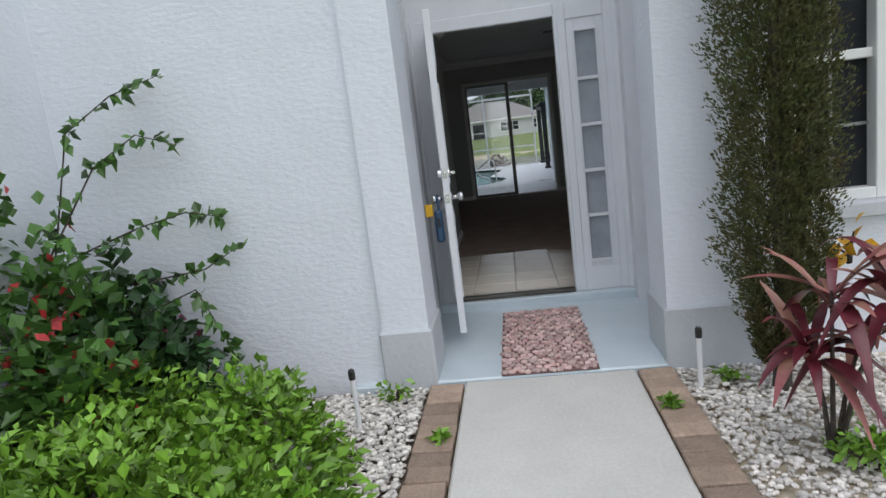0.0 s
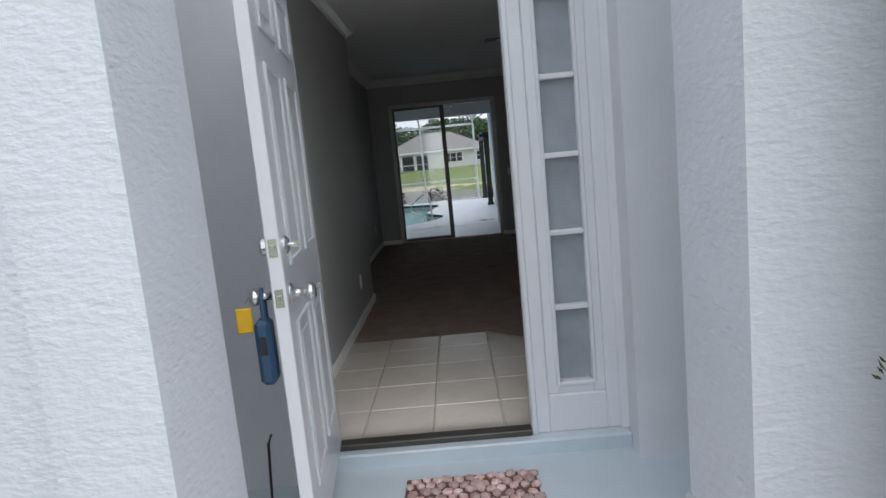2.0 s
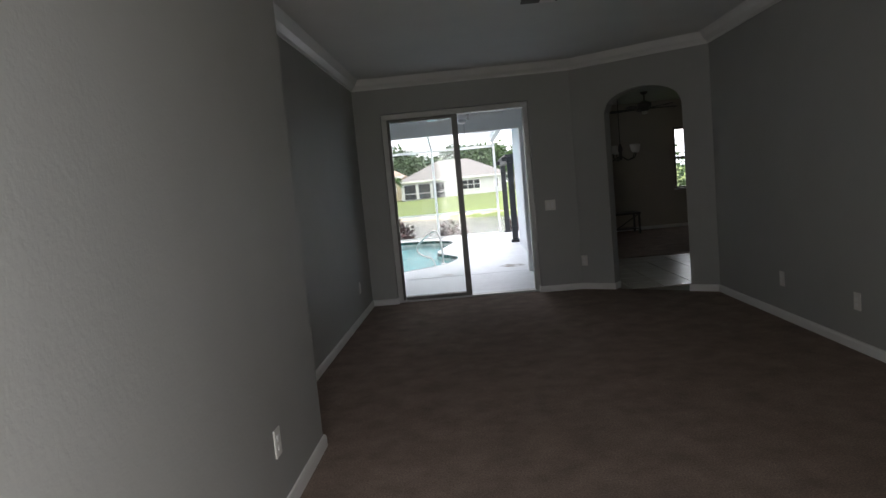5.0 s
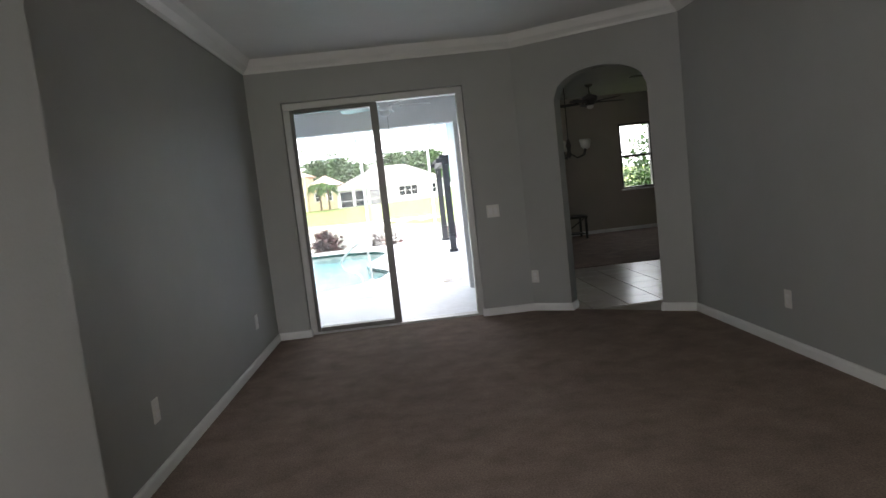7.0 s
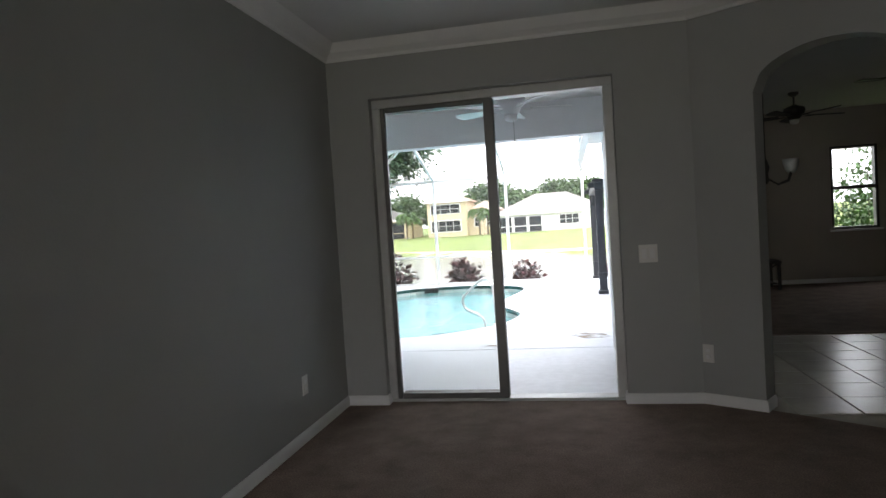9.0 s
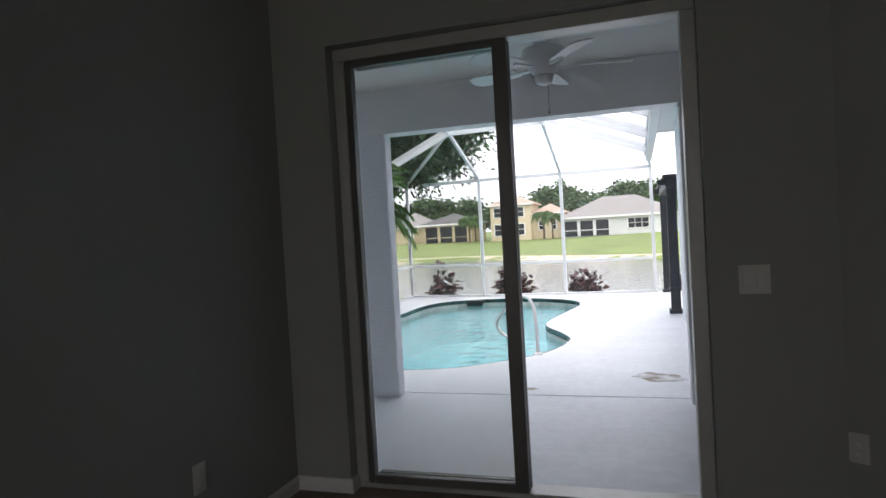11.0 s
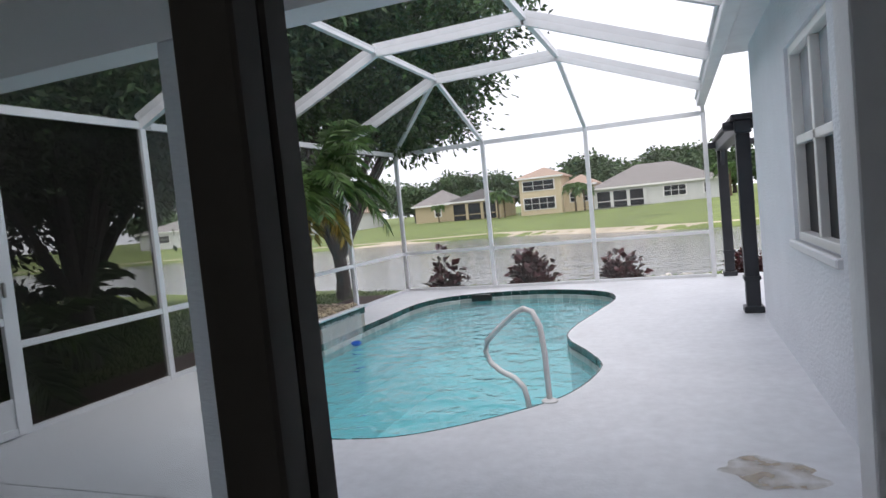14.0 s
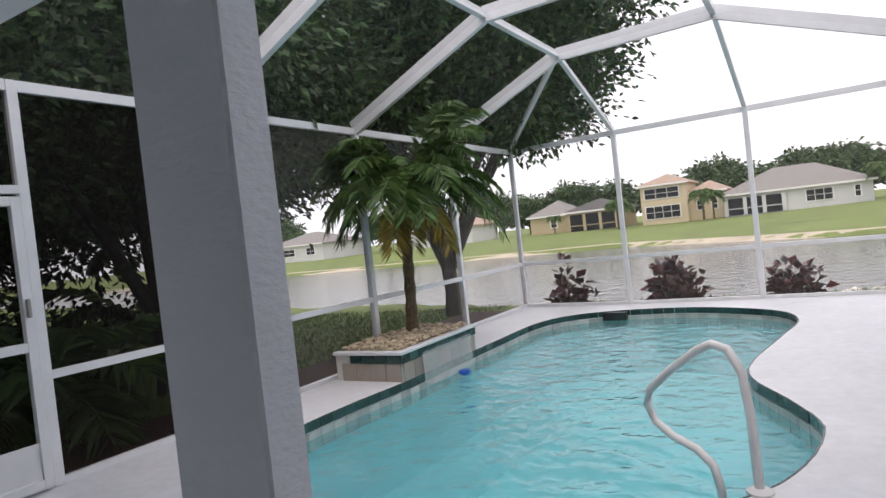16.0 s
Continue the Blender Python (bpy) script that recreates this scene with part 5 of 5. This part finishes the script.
oak("oak_tree", "dark shade tree further along the lake shore", (-8.6, 14.2, -0.13), 14, [(-1.8, 0.6, 3.0), (0.3, -1.4, 3.4), (1.4, 0.6, 3.0), (0.6, 1.6, 3.8), (-0.1, 0.1, 4.8)], 34, 300, 0.12, 0.2)
oak("oak_tree", "dark shade tree behind the side lawn shrubs", (-8.2, 10.4, -0.13), 15, [(-1.4, 0.6, 2.4), (0.3, -1.4, 2.8), (1.2, 0.6, 2.4), (0.6, 1.6, 3.2), (-0.1, 0.1, 4.4), (1.3, -0.5, 3.6), (-0.8, 1.8, 3.4)], 36, 300, 0.12, 0.14, LEAF_T, 0.6)
for i, (x, y, h) in enumerate(((-5.0, 10.2, 0.35), (-5.3, 9.2, 0.9), (-6.6, 12.2, 0.5), (-4.9, 8.4, 1.4), (-7.2, 8.0, 1.0))):
    palm("areca_palm", "feathery dark green clumping palm on the side lawn", (x, y, -0.13), h, 0.04, 16, 1.25, 200 + i, up=1.15, droop=0.9, nleaf=30, llen=0.30, dry=0)
for i, (x, y, s, h) in enumerate(((-10.5, 8.5, 1.5, 2.6), (-10.5, 11.5, 1.4, 2.0), (-9.0, 6.4, 1.6, 3.0), (-6.2, 6.6, 1.1, 2.4))):
    shrub("garden_shrub", "dense dark green shrub on the side lawn", "shrub", (x, y, -0.13), (s, s, h), 3000, 0.16, LEAF_D, 300 + i, fill=0.4)
for i, (x, y, s, h) in enumerate(((4.4, 18.0, 0.9, 2.6), (6.3, 16.4, 1.2, 3.0), (7.8, 18.0, 1.3, 3.2))):
    shrub("garden_shrub", "tall green shrub outside the family room window", "shrub", (x, y, -0.13), (s, s, h), 2600, 0.14, LEAF_T, 320 + i, fill=0.4)
for i, (x, y, s, h) in enumerate(((-7.6, 10.6, 1.2, 1.5), (-8.0, 12.4, 1.1, 1.0), (-7.5, 9.0, 1.2, 2.2))):
    shrub("garden_shrub", "dense dark green shrub on the side lawn", "shrub", (x, y, -0.13), (s, s, h), 2600, 0.13, LEAF_D, 330 + i, fill=0.4)
struct("ground_mulch", B(-4.6, -3.74, 8.9, 15.9, -0.16, -0.05, bevel=0.03), MULCH, "brown mulch strip along the cage")
rng = np.random.default_rng(31)
n = 16000
gb = np.stack([rng.uniform(-9.5, -4.3, n), rng.uniform(8.5, 16.8, n), np.full(n, -0.135)], 1)
gb2 = np.stack([rng.uniform(-3.4, 2.5, 1800), rng.uniform(15.55, 16.9, 1800), np.full(1800, -0.135)], 1)
allb = np.concatenate([gb, gb2])
lawn = tagged(new("lawn_blades"), "short green lawn grass by the lake", "grass", "", "stuff")
leaf_mesh("blades", allb, rng.normal(size=(len(allb), 3)) * 0.45 + np.array([0, 0, 1.0]), rng.uniform(0.05, 0.11, len(allb)), BLADE, lawn, width=0.16, droop=0.1, seed=32)
rocks = stones("shore_rocks", [(rng.uniform(-0.3, 3.0), rng.uniform(16.2, 17.0), -0.13) for _ in range(60)], 0.04, 0.10, GRAVEL, None, 9)
tagged(rocks, "pale rocks along the near lake shore", "rocks", "", "stuff")


# ---- houses across the lake ----
def hip_roof(bm, x0, x1, y0, y1, z, h, over=0.5):
    x0, x1, y0, y1 = x0 - over, x1 + over, y0 - over, y1 + over
    ins = min((x1 - x0), (y1 - y0)) / 2 * 0.98
    ym = (y0 + y1) / 2
    a = [bm.verts.new(p) for p in ((x0, y0, z), (x1, y0, z), (x1, y1, z), (x0, y1, z))]
    e = [bm.verts.new(p) for p in ((x0, y0, z - 0.22), (x1, y0, z - 0.22), (x1, y1, z - 0.22), (x0, y1, z - 0.22))]
    r0, r1 = bm.verts.new((x0 + ins, ym, z + h)), bm.verts.new((x1 - ins, ym, z + h))
    for f in ((a[0], a[1], r1, r0), (a[1], a[2], r1), (a[2], a[3], r0, r1), (a[3], a[0], r0), e[::-1]):
        bm.faces.new(f)
    for k in range(4):
        bm.faces.new((e[k], e[(k + 1) % 4], a[(k + 1) % 4], a[k]))


def house(label, x0, x1, y0, y1, base, eave, ridge, wallm, roofm, windows, porch=None):
    h = placed("house", label, "house", (0, 0, 0.9))
    part("wall", B(x0, x1, y0, y1, base - 0.6, eave), wallm, h)
    bm = bmesh.new()
    hip_roof(bm, x0, x1, y0, y1, eave + 0.2, ridge - eave)
    part("roof", bm, roofm, h)
    part("fascia", B(x0 - 0.52, x1 + 0.52, y0 - 0.54, y0 - 0.50, eave - 0.05, eave + 0.2), TRIM, h)
    for wx0, wx1, z0, z1, npane in windows:
        w = part("window", B(wx0 - 0.12, wx1 + 0.12, y0 - 0.08, y0 - 0.01, z0 - 0.12, z1 + 0.12), TRIM, h)
        for k in range(npane):
            a = wx0 + (wx1 - wx0) * k / npane + 0.05
            b = wx0 + (wx1 - wx0) * (k + 1) / npane - 0.05
            part("pane", B(a, b, y0 - 0.12, y0 - 0.085, z0, (z0 + z1) / 2 - 0.04), DARKW, w)
            part("pane", B(a, b, y0 - 0.12, y0 - 0.085, (z0 + z1) / 2 + 0.04, z1), DARKW, w)
    if porch:
        px0, px1, pz = porch
        part("porch_screen", B(px0, px1, y0 - 0.16, y0 - 0.012, base, pz), DARKW, h)
        for k in range(4):
            x = px0 + (px1 - px0) * k / 3
            part("porch_post", B(x - 0.22, x + 0.22, y0 - 0.3, y0 - 0.165, base, pz + 0.1), wallm, h)
        part("porch_rail", B(px0, px1, y0 - 0.24, y0 - 0.17, base + 0.8, base + 0.92), wallm, h)
    return h


house("pale grey single-storey lake house with a grey hip roof", -10.5, 6.2, 100, 112, -1.3, 1.35, 4.4, H_WHITE, R_GREY, [(-0.9, 2.0, -0.4, 0.95, 3), (4.3, 4.9, -0.4, 0.9, 1)], (-10.2, -3.4, 0.95))
house("cream two-storey lake house with a tan hip roof", -22.0, -15.6, 103, 112, -1.3, 4.1, 5.7, H_CREAM, R_TAN, [(-21.4, -16.6, 2.3, 3.7, 3), (-21.4, -16.6, -0.6, 1.1, 4)])
house("cream single-storey wing with a tan hip roof", -15.6, -10.9, 105, 114, -1.3, 2.4, 4.0, H_CREAM, R_TAN, [(-14.6, -13.8, 0.0, 1.3, 1), (-12.6, -11.9, 0.0, 1.3, 1)])
house("ochre single-storey lake house with a dark screened lanai", -34.0, -25.5, 104, 114, -1.3, 1.6, 3.4, H_OCHRE, R_DARK, [], (-33.6, -26.0, 1.3))
house("ochre single-storey lake house with a grey roof", -41.0, -34.2, 106, 116, -1.3, 1.5, 4.0, H_OCHRE, R_GREY, [(-37.4, -36.4, -0.3, 0.9, 1)])
house("pale lake house with a tan roof", -62.0, -50.0, 102, 112, -1.3, 1.5, 3.8, H_WHITE, R_TAN, [(-58.5, -56.0, -0.3, 0.9, 2), (-53.0, -51.5, -0.3, 0.9, 2)])
house("pale lake house with a grey roof", -92.0, -78.0, 96, 108, -1.3, 1.5, 3.8, H_WHITE, R_GREY, [(-88.0, -85.0, -0.3, 0.9, 2), (-82.0, -80.0, -0.3, 0.9, 2)])
for i, (x, y, s) in enumerate(((-9, 122, 2.3), (-2, 124, 2.4), (4, 122, 2.3), (-22, 122, 2.3), (-31, 121, 2.1), (-38, 121, 2.1), (-46, 118, 2.2), (10, 124, 2.2), (-54, 118, 2.2), (-66, 116, 2.2), (-75, 112, 2.2), (-14, 128, 2.4), (18, 122, 2.2), (-100, 108, 2.3))):
    t = oak("background_tree", "broad green tree behind the lake houses", (x, y, -0.5), 400 + i, [(-1.1, 0, 2.5), (0.9, 0.3, 2.6), (0, 0.2, 3.0), (-0.4, -0.5, 2.0), (0.6, -0.6, 1.8), (-1.5, 0.1, 1.7), (1.5, 0, 1.8)], 10, 70, 0.30, 0.12, LEAF_F, 0.42, "trees behind the lake houses")
    t.scale = (1.3 * s, 1.2 * s, s * (0.98 + 0.12 * (i % 3)))
for i, (x, y, s) in enumerate(((-13.0, 99, 2.3), (-11.6, 98, 2.0), (-24.3, 98, 2.2), (-23.6, 99, 1.9), (7.5, 99, 2.6), (-35, 101, 1.6))):
    p = palm("shore_palm", "slender palm on the far lawn between the houses", (x, y, -0.45), 1.5, 0.06, 16, 0.9, 500 + i, up=0.9, droop=1.0, nleaf=18, llen=0.38, dry=0)
    p.scale = (s, s, s)

# ---- pieces ----
me_tile = bpy.data.meshes.new("floor_tile")
bm = B(-0.166, 0.166, -0.166, 0.166, -0.012, 0.0, bevel=0.003)
bm.to_mesh(me_tile)
bm.free()
me_tile.materials.append(TILE)
me_cut = bpy.data.meshes.new("cut_floor_tile")
bm = B(-0.166, 0.166, -0.136, 0.136, -0.012, 0.0, bevel=0.003)
bm.to_mesh(me_cut)
bm.free()
me_cut.materials.append(TILE)
for i in range(-2, 2):
    for y in (0.19, 0.53, 0.87, 1.21, 1.52):
        x = i * 0.34 + 0.17
        if x > 0.5 and y > 1.4:
            continue
        t = new("tile", me_cut if y > 1.5 else me_tile)
        t.location = (x, y, 0.0)
        t.parent = floor_tile
kf = bpy.data.objects["floor_kitchen"]
for i in range(5):
    for j in range(7):
        t = new("tile", me_tile)
        t.location = (2.05 + i * 0.34, 6.95 + j * 0.34, 0.0)
        t.parent = kf
pav = bpy.data.objects["pavement_walk"]
me_brick = bpy.data.meshes.new("brick")
bm = B(-0.094, 0.094, -0.062, 0.062, -0.06, 0.0, bevel=0.006)
bm.to_mesh(me_brick)
bm.free()
me_brick.materials.append(BRICK)
rr = random.Random(9)
for x in (-0.428, 0.728):
    for j in range(34):
        b = new("brick", me_brick)
        b.location = (x + rr.uniform(-0.006, 0.006), -1.54 - j * 0.128, -0.097 + rr.uniform(-0.007, 0.004))
        b.rotation_euler = (rr.uniform(-0.02, 0.02), rr.uniform(-0.02, 0.02), rr.uniform(-0.03, 0.03))
        b.parent = pav
mat_ob = holder("door_mat", "pebble door mat of red and cream stones on dark rubber", "door mat")
part("backing", B(-0.115, 0.435, -1.46, -0.25, -0.088, -0.078, bevel=0.003), RUBBER, mat_ob)
me_p = bpy.data.meshes.new("pebble")
bm = bmesh.new()
bmesh.ops.create_icosphere(bm, subdivisions=1, radius=1)
bm.to_mesh(me_p)
bm.free()
me_p.materials.append(PEBBLE)
for i in range(12):
    for j in range(24):
        p = new("pebble", me_p)
        p.location = (-0.093 + i * 0.0455 + (0.016 if j % 2 else -0.006) + rr.uniform(-0.006, 0.006), -1.435 + j * 0.0505 + rr.uniform(-0.010, 0.010), -0.076)
        k = rr.uniform(0.88, 1.15)
        p.scale = (0.023 * k, 0.029 * k * rr.uniform(0.85, 1.1), 0.013)
        p.rotation_euler = (0, 0, rr.uniform(-0.9, 0.9))
        p.parent = mat_ob
# dark rim tiles and pale waterline tiles round the pool
me_rim = bpy.data.meshes.new("rim_tile")
bm = B(-0.06, 0.06, -0.006, 0.006, -0.032, 0.032, bevel=0.002)
bm.to_mesh(me_rim)
bm.free()
me_rim.materials.append(TEAL)
me_wl = bpy.data.meshes.new("waterline_tile")
bm = B(-0.06, 0.06, -0.006, 0.006, -0.06, 0.06, bevel=0.002)
bm.to_mesh(me_wl)
bm.free()
me_wl.materials.append(POOLT)
acc = 0.0
cx, cy = -1.6, 12.3
for k in range(N):
    a, b = outline[k], outline[(k + 1) % N]
    d = (b - a)
    L = d.length
    pos = 0.062 - acc
    while pos < L:
        p = a + d * (pos / L)
        nrm = Vector((-d.y, d.x, 0)).normalized()
        for me_x, z, nm in ((me_rim, -0.030, "rim_tile"), (me_wl, -0.13, "waterline_tile")):
            t = new(nm, me_x)
            t.location = (p.x + nrm.x * 0.004, p.y + nrm.y * 0.004, z)
            t.rotation_euler = (0, 0, math.atan2(d.y, d.x))
            t.parent = pool
        pos += 0.125
    acc = L - (pos - 0.125) - 0.062 + 0.0
    acc = max(-0.06, min(0.12, acc))
me_st = bpy.data.meshes.new("stone_tile")
bm = B(-0.073, 0.073, -0.006, 0.006, -0.073, 0.073, bevel=0.003)
bm.to_mesh(me_st)
bm.free()
me_st.materials.append(STONET)
for i in range(8):
    for z in (-0.08, 0.07):
        t = new("stone_tile", me_st)
        t.location, t.rotation_euler, t.parent = (-2.922, 11.85 + i * 0.15, z), (0, 0, radians(90)), bed
for i in range(10):
    t = new("rim_tile", me_rim)
    t.location, t.rotation_euler, t.parent = (-2.918, 11.80 + i * 0.126, 0.18), (0, 0, radians(90)), bed
for i in range(4):
    t = new("stone_tile", me_st)
    t.location, t.parent = (-3.01 - i * 0.15, 11.762, 0.07), bed
    t = new("rim_tile", me_rim)
    t.location, t.parent = (-2.99 - i * 0.128, 11.756, 0.18), bed
